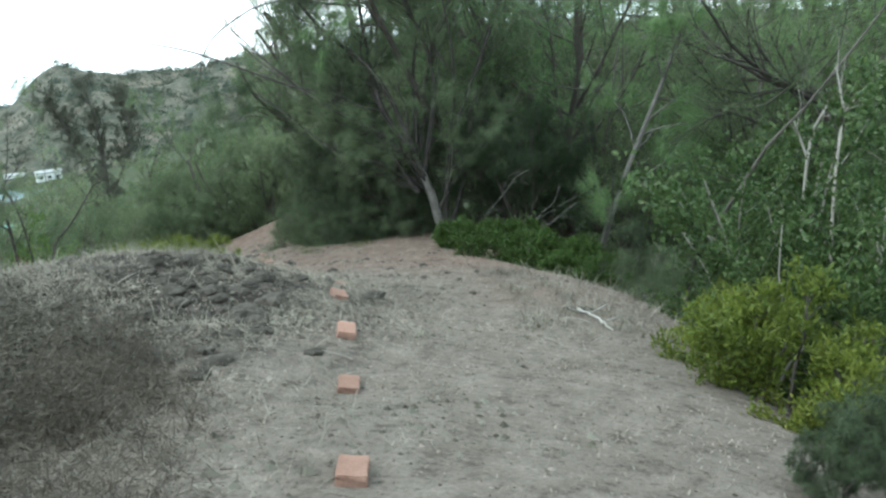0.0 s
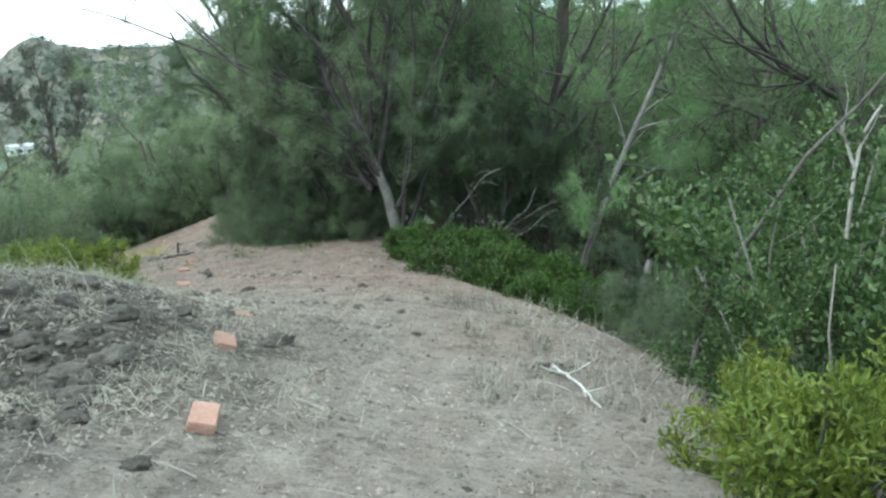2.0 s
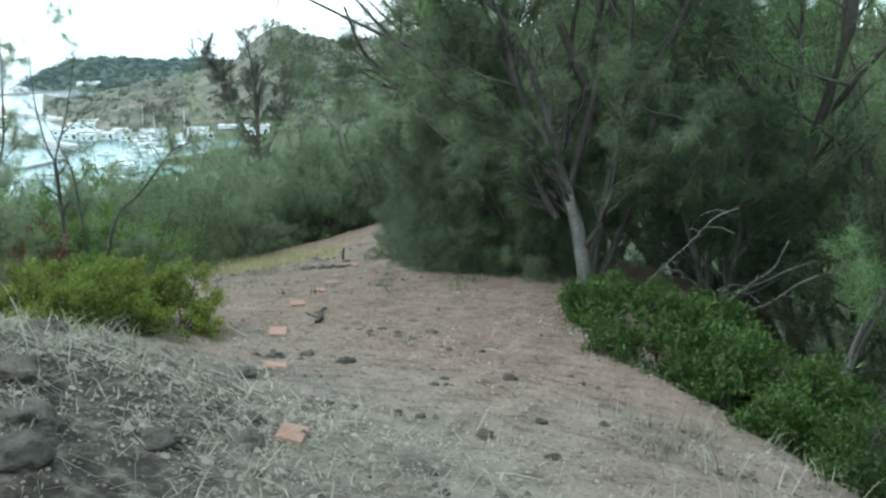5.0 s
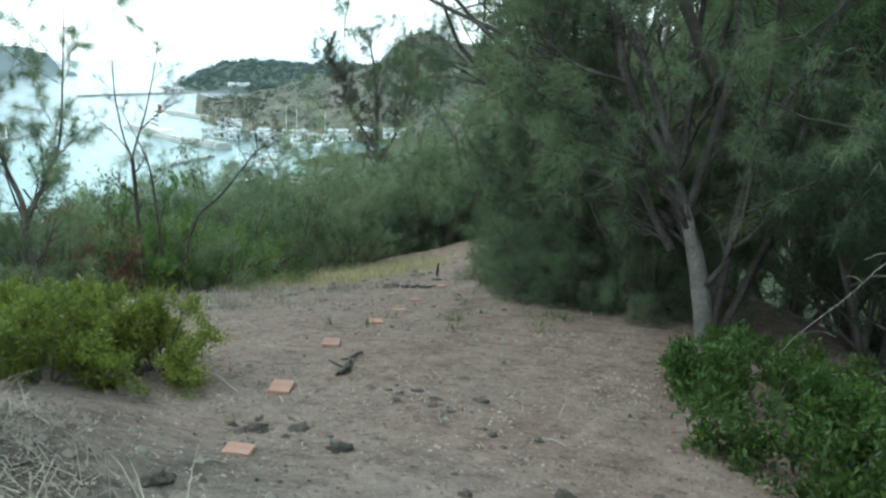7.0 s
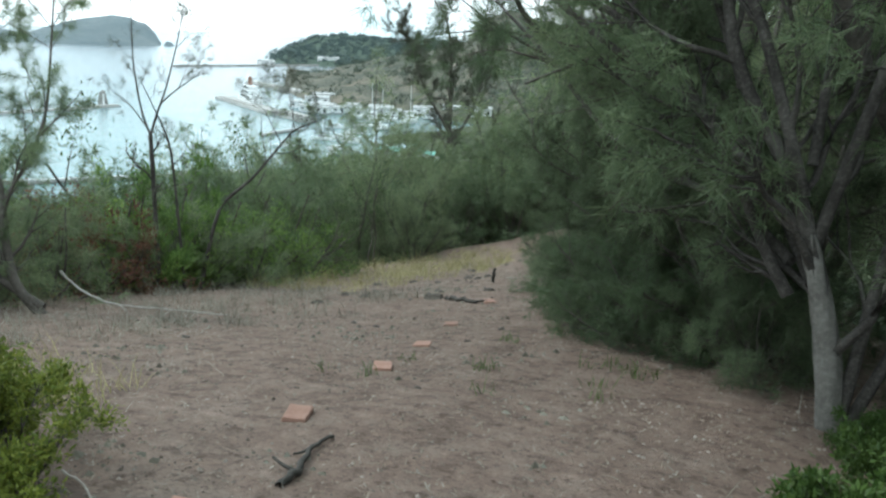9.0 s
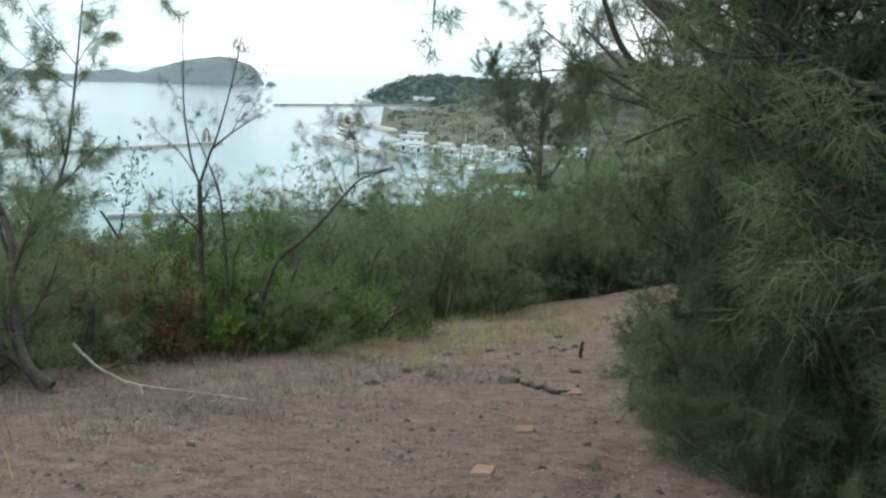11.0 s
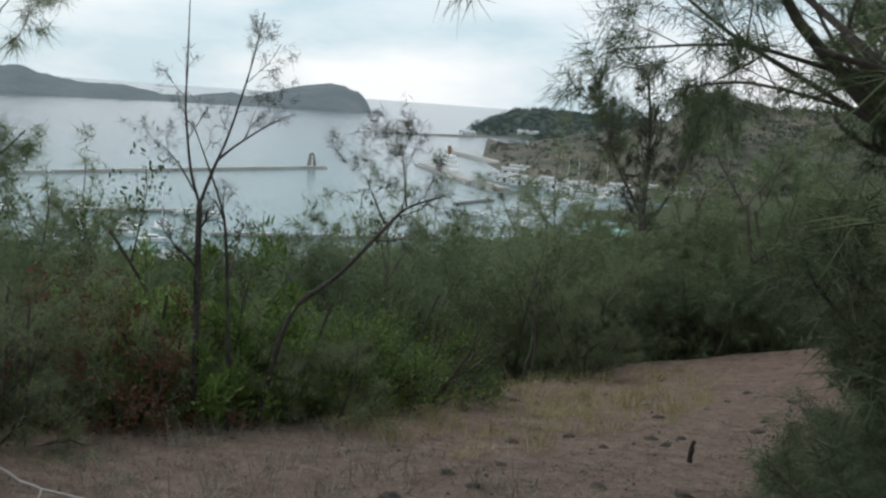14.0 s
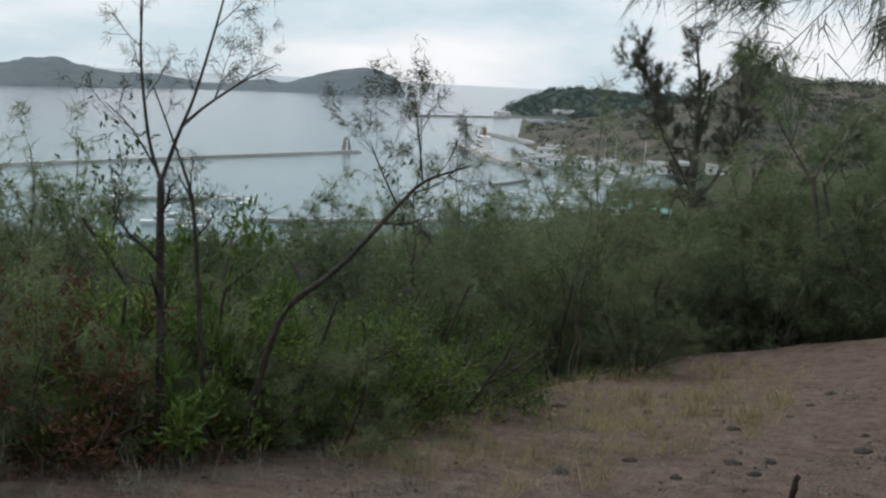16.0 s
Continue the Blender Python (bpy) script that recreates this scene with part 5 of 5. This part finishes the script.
# ---- markers and loose things on the ridge ----
def paver(x, y, turn, w, ln, thick, tilt, label):
    """A flat clay brick laid on the soil as a path marker, with chipped edges."""
    bm = bmesh.new()
    bmesh.ops.create_cube(bm, size=1.0)
    bmesh.ops.subdivide_edges(bm, edges=bm.edges[:], cuts=2, use_grid_fill=True)
    g2 = np.random.default_rng(int(abs(x * 100) + y * 10))
    for v in bm.verts:
        v.co = Vector((v.co.x * w, v.co.y * ln, (v.co.z + 0.5) * thick)) + Vector(g2.normal(0, 0.0016, 3))
    bmesh.ops.bevel(bm, geom=[e for e in bm.edges if e.calc_face_angle(0) > 1], offset=0.005, segments=2, affect="EDGES")
    me = bpy.data.meshes.new("clay_paver")
    bm.to_mesh(me)
    bm.free()
    ob = part("clay_paver", me, CLAY)
    e = 0.3
    nx, ny = (gz(x + e, y) - gz(x - e, y)) / (2 * e), (gz(x, y + e) - gz(x, y - e)) / (2 * e)
    ob.matrix_basis = Matrix.Translation((x, y, gz(x, y) - 0.006)) @ Vector((0, 0, 1)).rotation_difference(Vector((-nx, -ny, 1))).to_matrix().to_4x4() @ pose(0, 0, 0, tilt, tilt * 0.5, turn)
    return tagged(ob, label, "paver", "clay pavers marking the path")


for x, y, turn, thick, tilt in [(1.2, 4.62, 12, 0.055, 2), (0.69, 6.34, 14, 0.055, 3), (0.43, 7.26, 16, 0.06, 4), (-0.04, 8.69, 26, 0.055, 6), (-0.41, 10.0, 20, 0.03, 2), (-1.33, 11.31, 33, 0.022, 2),
                                (-2.0, 12.39, 30, 0.03, 3), (-2.56, 13.61, 34, 0.035, 5), (-3.14, 15.03, 38, 0.03, 3), (-3.52, 16.0, 30, 0.018, 0), (-4.15, 17.3, 34, 0.028, 2), (-4.77, 18.95, 40, 0.03, 4)]:
    paver(x, y, turn, 0.13, 0.225, thick, tilt, "terracotta clay brick lying on dry soil" if thick > 0.02 else "weathered pale clay brick sunk flush in the soil")

# short charred stake
x, y = -6.35, 21.5
stake = thing("stake", "short dark charred wooden stake driven into the soil", "stake", (x, y, gz(x, y) - 0.08))
part("shaft", quick_mesh("shaft", *tubes([([(0, 0, 0), (0.006, 0.003, 0.08), (-0.002, 0.004, 0.14), (0.012, 0.0, 0.2), (0.006, 0.01, 0.25), (0.02, 0.012, 0.29), (0.016, 0.008, 0.31)], [0.026, 0.029, 0.023, 0.027, 0.02, 0.022, 0.006])], 7)), DARK_WOOD, stake)


def fallen(name, label, pts, r0, r1, material, category, kids=0, seed=1, length=0.3, lift=0.02):
    """A stick that lies on the soil, through places on the ground; heights are over the soil."""
    g2 = np.random.default_rng(seed)
    p = [(a, b, gz(a, b) + h) for a, b, h in pts]
    foot = p[0]
    ob = thing(name, label, category, foot)
    q, r = smooth_line([tuple(np.subtract(c, foot)) for c in p], r0, r1, 5)
    q[1:-1] += g2.normal(0, r0 * 0.35, (len(q) - 2, 3))
    part("main_stem", quick_mesh("main_stem", *tubes([(q, r)], 7), True), material, ob)
    for _ in range(kids):
        i = g2.integers(2, len(q) - 2)
        w = unit(np.append(g2.normal(0, 1, 2), g2.uniform(-0.05, 0.25)))
        k, kr = smooth_line([q[i], q[i] + w * length * 0.5, q[i] + w * length * g2.uniform(0.8, 1.1) + (0, 0, lift)], r[i] * 0.7, r1 * 0.6, 3)
        part("side_twig", quick_mesh("side_twig", *tubes([(k, kr)], 5), True), material, ob)
    return ob


fallen("driftwood_branch", "bleached white forked dead branch lying on the path's edge", [(2.0, 9.3, 0.03), (2.11, 9.03, 0.05), (2.2, 8.75, 0.06), (2.3, 8.5, 0.03)], 0.012, 0.007, DEAD_WOOD, "branch", 4, 3, 0.22)
fallen("dead_branch", "grey-brown dead stick beside the white branch", [(1.87, 9.3, 0.02), (2.03, 9.36, 0.03), (2.22, 9.36, 0.02)], 0.018, 0.01, BARK, "branch", 1, 4, 0.2)
fallen("forked_stick", "dark forked stick lying beside a clay paver", [(-1.92, 12.86, 0.01), (-1.98, 13.05, 0.03), (-2.1, 13.22, 0.03), (-2.18, 13.48, 0.01)], 0.02, 0.009, DARK_WOOD, "branch", 2, 5, 0.18)
fallen("dead_branch", "dark weathered stick beside a clay paver", [(-5.5, 19.1, 0.02), (-5.2, 18.95, 0.03), (-4.85, 18.8, 0.02)], 0.03, 0.018, DARK_WOOD, "branch", 1, 6, 0.2)
fallen("arched_branch", "pale thin dead branch arching down to the soil", [(-7.94, 15.5, 0.45), (-7.84, 15.63, 0.26), (-7.54, 15.83, 0.1), (-7.19, 16.12, 0.06), (-6.6, 16.6, 0.01)], 0.014, 0.006, DEAD_WOOD, "branch", 3, 7, 0.4)
fallen("dead_branch", "pale curved dead stick beside the low shrub", [(-2.56, 12.25, 0.03), (-2.38, 12.23, 0.04), (-2.12, 12.14, 0.01)], 0.006, 0.004, PALE_BARK, "branch", 0, 8)
g = np.random.default_rng(61)
for i in range(26):
    x, y = g.uniform(1.9, 2.9), g.uniform(7.6, 10.2)
    if i > 16:
        x, y = g.uniform(-3.2, 1.8), g.uniform(5, 15)
    a, l = g.uniform(0, math.pi), g.uniform(0.1, 0.3)
    fallen("dry_twig", "thin bleached dry twig lying on the soil", [(x, y, 0.012), (x + l * math.cos(a) * 0.5, y + l * math.sin(a) * 0.5, 0.025), (x + l * math.cos(a), y + l * math.sin(a), 0.012)], 0.004, 0.002, PALE_BARK, "twig", int(i % 3 == 0), 100 + i, 0.1)
tangle = np.random.default_rng(62)
for i in range(4):
    x, y = tangle.uniform(0.25, 1.1), tangle.uniform(14.2, 15.2)
    way = tangle.uniform(0.5, 1.3)
    bend = [(x + way * f + tangle.normal(0, 0.03), y + 0.5 * f + tangle.normal(0, 0.04), 0.03 + 1.3 * f * tangle.uniform(0.92, 1.08)) for f in (0, 0.15, 0.35, 0.6, 0.8, 1.0)]
    fallen("dead_branch", "thin grey dead branch drooping under the large tree", bend, 0.002, 0.006, DULL_BARK, "branch", 4, 200 + i, 0.28, -0.08)


def clod(x, y, r, seed, label):
    """A rough lump of dark earth."""
    bm = bmesh.new()
    bmesh.ops.create_icosphere(bm, subdivisions=3, radius=1.0)
    for v in bm.verts:
        n = 1 + 0.45 * noise.noise(v.co * 1.5 + Vector((seed * 3.1, 0, 0))) + 0.32 * noise.noise(v.co * 3.4 + Vector((seed, 5, 0))) + 0.22 * noise.noise(v.co * 7) + 0.12 * noise.noise(v.co * 13)
        v.co = Vector((v.co.x * n * r, v.co.y * n * r * 0.85, v.co.z * n * r * 0.5))
    me = bpy.data.meshes.new("earth_clod")
    for f in bm.faces:
        f.smooth = True
    bm.to_mesh(me)
    bm.free()
    ob = part("earth_clod", me, CLOD)
    ob.matrix_basis = pose(x, y, gz(x, y) - r * 0.02, 0, 0, seed * 47)
    return tagged(ob, label, "clod", "dark earth clods")


g = np.random.default_rng(63)
for i, (x, y, r) in enumerate([(-1.32, 8.53, 0.13), (-1.07, 8.67, 0.11), (-0.97, 8.98, 0.14), (-0.48, 7.6, 0.12), (-0.35, 7.9, 0.12), (-0.75, 8.75, 0.13), (-1.55, 8.35, 0.12), (0.35, 6.75, 0.06), (-0.1, 6.3, 0.09), (-0.6, 9.3, 0.09),
                                (-1.0, 11.65, 0.07), (-1.6, 11.72, 0.07), (-1.42, 11.85, 0.06), (-1.1, 10.6, 0.08), (-5.7, 19.15, 0.13), (-6.72, 18.1, 0.08), (0.35, 10.6, 0.06), (0.1, 11.8, 0.06), (-0.9, 12.9, 0.05)]):
    clod(x, y, r, i + 1, "rough dark earth clod in the dry grass mound" if y < 9.5 and x < 0 else "small dark earth clod on the path")
for i in range(60):
    if i < 36:
        x, y, r = min(g.normal(-1.2, 0.8), 0.15), min(max(g.normal(7.7, 1.3), 5.2), 10.0), g.uniform(0.04, 0.13)
    else:
        x, y, r = g.uniform(-4.5, 1.4), g.uniform(6, 19), g.uniform(0.02, 0.045)
        x = x - max(y - 13, 0) * 0.4
    clod(x, y, r, i + 30, "rough dark earth clod in the dry grass mound" if i < 36 else "small dark earth clod on the path")

for i in range(46):
    f = g.uniform(0, 1)
    x, y, r = -0.15 - 1.1 * f + g.normal(0, 0.12), 7.15 + 1.15 * f + g.normal(0, 0.22), g.uniform(0.035, 0.1)
    clod(x, y, r, i + 170, "rough dark earth clod in the dry grass mound")
for cx, cy, n in [(-1.5, 11.75, 9), (-1.5, 12.8, 6), (-0.5, 12.5, 7), (0.05, 11.4, 7), (-1.15, 12.6, 5), (0.6, 9.9, 5), (-0.3, 10.6, 7), (0.5, 12.0, 5)]:
    for i in range(n):
        x, y, r = cx + g.normal(0, 0.16), cy + g.normal(0, 0.12), g.uniform(0.012, 0.036)
        clod(x, y, r, int(cx * 31 + cy * 17) + i, "small dark earth clod on the path")

for i in range(34):
    x, y, r = g.uniform(-11, -5.5), g.uniform(18.5, 27.5), g.uniform(0.03, 0.09)
    if float(outside(np.array(x), np.array(y))) < 0.2:
        clod(x, y, r, i + 120, "small dark earth clod near the ridge's edge")

# ---- grass, straw and litter ----
def on_ground(g, lo, hi, count, keep=None):
    x, y = g.uniform(lo[0], hi[0], count), g.uniform(lo[1], hi[1], count)
    ok = outside(x, y) < 0.5
    if keep is not None:
        ok &= g.uniform(0, 1, count) < keep(x, y)
    x, y = x[ok], y[ok]
    return np.stack([x, y, ground_z(x, y)], -1)


def blades(g, p, length, width, rise, bend):
    """Curved blades of two segments, lying or standing by their rise."""
    n = len(p)
    a = g.uniform(0, 2 * np.pi, n)
    up = g.uniform(rise[0], rise[1], n)
    d = np.stack([np.cos(a) * np.cos(up), np.sin(a) * np.cos(up), np.sin(up)], -1)
    ln = g.uniform(length[0], length[1], (n, 1))
    side = np.stack([-np.sin(a), np.cos(a), np.zeros(n)], -1) * g.uniform(width[0], width[1], (n, 1)) * 0.5
    sway = g.normal(0, bend, (n, 3)) * ln
    base = p + (0, 0, 0.004)
    mid = base + d * ln * 0.5 + sway * 0.4 + (0, 0, 0.006)
    tip = base + d * ln + sway - np.array([0, 0, 1]) * ln * bend * 0.6
    tip[:, 2] = np.maximum(tip[:, 2], ground_z(tip[:, 0], tip[:, 1]) + 0.003)
    mid[:, 2] = np.maximum(mid[:, 2], ground_z(mid[:, 0], mid[:, 1]) + 0.005)
    v = np.stack([base - side, base + side, mid + side * 0.8, mid - side * 0.8, tip], 1).reshape(-1, 3)
    i = np.arange(n)[:, None] * 5
    return v, np.concatenate([i + [[0, 1, 2]], i + [[0, 2, 3]], i + [[3, 2, 4]]])


def stuff(name, label, category, mesh, material):
    return tagged(part(name, mesh, material), label, category, kind="stuff")


g = np.random.default_rng(71)
on_mound = lambda x, y: np.clip(1.25 * np.exp(-((x + 2.4) / 2.3) ** 2 - ((y - 7.6) / 3.6) ** 2) + 0.05, 0, 1) * (0.2 + 0.8 * (grid_noise(x, y, 0.5, 72) > -0.2)) * (1 - 0.8 * np.exp(-((x + 0.85) / 0.5) ** 2 - ((y - 8.0) / 0.6) ** 2))
stuff("dry_grass", "matted pale grey straw lying over the mound", "dry grass", quick_mesh("dry_grass", *blades(g, on_ground(g, (-5, 2.5), (1.4, 10.7), 70000, on_mound), (0.05, 0.19), (0.003, 0.0065), (-0.05, 0.45), 0.55)), STRAW)
stuff("dry_grass", "thin standing dry grass stalks on the mound", "dry grass", quick_mesh("dry_grass", *blades(g, on_ground(g, (-5, 3), (0.2, 9.6), 700, on_mound), (0.15, 0.42), (0.003, 0.005), (0.5, 1.3), 0.3)), STRAW)
stuff("leaf_litter", "scattered dry leaf bits and twigs on the path", "leaf litter", quick_mesh("leaf_litter", *blades(g, on_ground(g, (-11, 2), (3.4, 27), 85000, lambda x, y: 0.45 + 0.55 * (grid_noise(x, y, 0.8, 73) > 0.05)), (0.010, 0.05), (0.003, 0.009), (-0.05, 0.5), 0.2)), LITTER)
stuff("fallen_needles", "dry twigs and straw strewn along the bank", "dry grass", quick_mesh("fallen_needles", *blades(g, on_ground(g, (-11, 5.5), (3.3, 31), 14000, lambda x, y: np.clip(0.12 + 0.9 * np.exp(-((x - 2.35) / 0.5) ** 2 - ((y - 8.9) / 1.6) ** 2) + 0.4 * np.exp(-((x + 0.3) / 1.1) ** 2 - ((y - 14.6) / 1.5) ** 2), 0, 1)), (0.06, 0.25), (0.003, 0.006), (-0.05, 0.4), 0.25)), STRAW)

on_bank = lambda x, y: np.clip(1.1 * np.exp(-((x - 2.68 + 0.25 * (y - 9)) / 0.36) ** 2 - ((y - 9.0) / 1.5) ** 2), 0, 1)
stuff("bank_straw", "tangled pale straw and twigs heaped on the path's edge", "dry grass", quick_mesh("bank_straw", *blades(g, on_ground(g, (1.4, 7.0), (3.6, 11.2), 9000, on_bank), (0.06, 0.22), (0.003, 0.007), (-0.05, 0.5), 0.5)), STRAW)


def crumb_mesh(g, p, size):
    """Tiny eight-sided lumps of soil."""
    n = len(p)
    axes = np.array([(1, 0, 0), (0, 1, 0), (-1, 0, 0), (0, -1, 0), (0, 0, 0.8), (0, 0, -0.8)], float)
    v = p[:, None] + axes[None] * g.uniform(0.6, 1.3, (n, 6, 1)) * g.uniform(size[0], size[1], (n, 1, 1)) * g.uniform(0.3, 1, (n, 1, 1))
    f = np.array([(0, 1, 4), (1, 2, 4), (2, 3, 4), (3, 0, 4), (1, 0, 5), (2, 1, 5), (3, 2, 5), (0, 3, 5)])
    return quick_mesh("soil_crumbs", v.reshape(-1, 3), (np.arange(n)[:, None, None] * 6 + f[None]).reshape(-1, 3))


crumbly = lambda x, y: np.clip(0.4 + 0.6 * (grid_noise(x, y, 0.7, 91) > 0.25) + np.exp(-((x + 0.8) / 1.3) ** 2 - ((y - 8) / 2.6) ** 2), 0, 1)
stuff("soil_crumbs", "dark crumbs of dry earth scattered over the path", "soil crumbs", crumb_mesh(g, on_ground(g, (-9, 3), (3.2, 24), 110000, crumbly), (0.005, 0.019)), CRUMB)
stuff("soil_crumbs", "coarse dark crumbs of earth on the grassy mound", "soil crumbs", crumb_mesh(g, on_ground(g, (-4, 4.5), (0.9, 11), 9000, on_mound), (0.012, 0.042)), CRUMB)


lumpy = lambda x, y: np.clip(1.6 * grid_noise(x, y, 0.45, 94) - 0.25, 0, 1)
stuff("soil_crumbs", "clustered dark lumps of earth along the path", "soil crumbs", crumb_mesh(g, on_ground(g, (-11, 3), (2.6, 30), 44000, lumpy), (0.011, 0.042)), CRUMB)


def tufts(name, label, centres, per, spread, length, rise, material, seed):
    g2 = np.random.default_rng(seed)
    xy = np.repeat(np.array(centres), per, 0) + g2.normal(0, spread, (len(centres) * per, 2))
    p = np.stack([xy[:, 0], xy[:, 1], ground_z(xy[:, 0], xy[:, 1])], -1)
    return stuff(name, label, "grass", quick_mesh(name, *blades(g2, p, length, (0.004, 0.008), rise, 0.25)), material)


g = np.random.default_rng(74)
edge = [(g.uniform(-12.6, -7.4), g.uniform(19.5, 30.5)) for _ in range(240)]
edge = [(x, y) for x, y in edge if float(outside(np.array(x), np.array(y))) < 0.3 and x < -0.42 * (y - 19) - 6.0]
tufts("grass_tufts", "yellow dry grass tufts along the ridge's far edge", edge, 40, 0.1, (0.1, 0.34), (0.4, 1.4), GOLD_GRASS, 75)
west = [(g.uniform(-10, -5.5), g.uniform(13.5, 19.5)) for _ in range(150)]
tufts("grass_tufts", "brownish dry grass tufts on reddish soil", [c for c in west if float(outside(np.array(c[0]), np.array(c[1]))) < 0.2], 26, 0.1, (0.08, 0.24), (0.3, 1.3), STRAW, 76)
tufts("grass_tufts", "dry grass tufts along the path's crumbling edge", [(g.uniform(1.5, 2.6) - 0.35 * max(y - 9.5, 0), y) for y in g.uniform(8.4, 11.6, 46)], 26, 0.06, (0.06, 0.2), (0.2, 1.2), STRAW, 77)
tufts("grass_tufts", "dry yellow grass around the low shrubs", [(g.uniform(-5.4, -3.4), g.uniform(12.2, 13.6)) for _ in range(40)], 22, 0.08, (0.08, 0.25), (0.4, 1.4), GOLD_GRASS, 78)
tufts("weed_sprouts", "small green weed sprouts under the trees", [(g.uniform(-3.5, 0.3), g.uniform(14.5, 17.6)) for _ in range(26)], 16, 0.05, (0.05, 0.16), (0.5, 1.4), LEAF_GREEN, 79)
# dark dry brush beside the start of the path
g = np.random.default_rng(80)
BRUSH = thing("dry_brush", "low dark dry brush with tangled straw", "bush", group="dry brush on the mound")
limbs = stems(g, 16, 0.55, 0.006, (30, 85), 2, wander=0.25, lift=0.0, kids=(5, 8), shrink=0.6, bare=0.1)
part("twig_tangle", wood_mesh(limbs, (0, 1, 2), 3, "twig_tangle"), BARK, BRUSH)
p, d = spots(g, limbs, (0, 1), 1500)
part("dry_foliage", needle_mesh(g, p, d, 4, (0.03, 0.09), 0.005, 0.1), LITTER_DARK, BRUSH)
stand(BRUSH, -0.2, 4.6, 0, 1.2)
heap(BRUSH, [(-0.8, 5.1, 60, 1.3), (0.15, 3.8, 130, 1.1), (-0.6, 4.2, 200, 1.2), (-1.5, 5.4, 300, 1.4), (-0.2, 5.2, 20, 0.9), (-1.3, 4.4, 90, 1.4), (-2.0, 6.4, 180, 1.3), (-1.1, 6.2, 250, 1.0), (-0.5, 5.7, 330, 0.8)])
# pale yellow blossoms on the broad-leaved bushes
g = np.random.default_rng(81)
for x, y, h in [(4.35, 9.7, 1.75), (4.75, 9.4, 0.95), (3.85, 9.5, 0.5), (4.3, 9.2, 0.62), (3.6, 9.3, 0.55), (4.6, 9.6, 1.3)]:
    fl = thing("blossom", "small pale yellow blossom on the broad-leaved bush", "flower", (x, y, gz(4.9, 10.6) + h), "pale yellow blossoms")
    for k in range(5):
        a = k * 2 * math.pi / 5
        d = np.array([[math.cos(a), math.sin(a) * 0.5, 0.5 * math.sin(a)]])
        part("petal", leaf_mesh(g, np.zeros((1, 3)), d, 1, (0.03, 0.035), 0.8, 0, 0.05, 0), PETAL, fl)
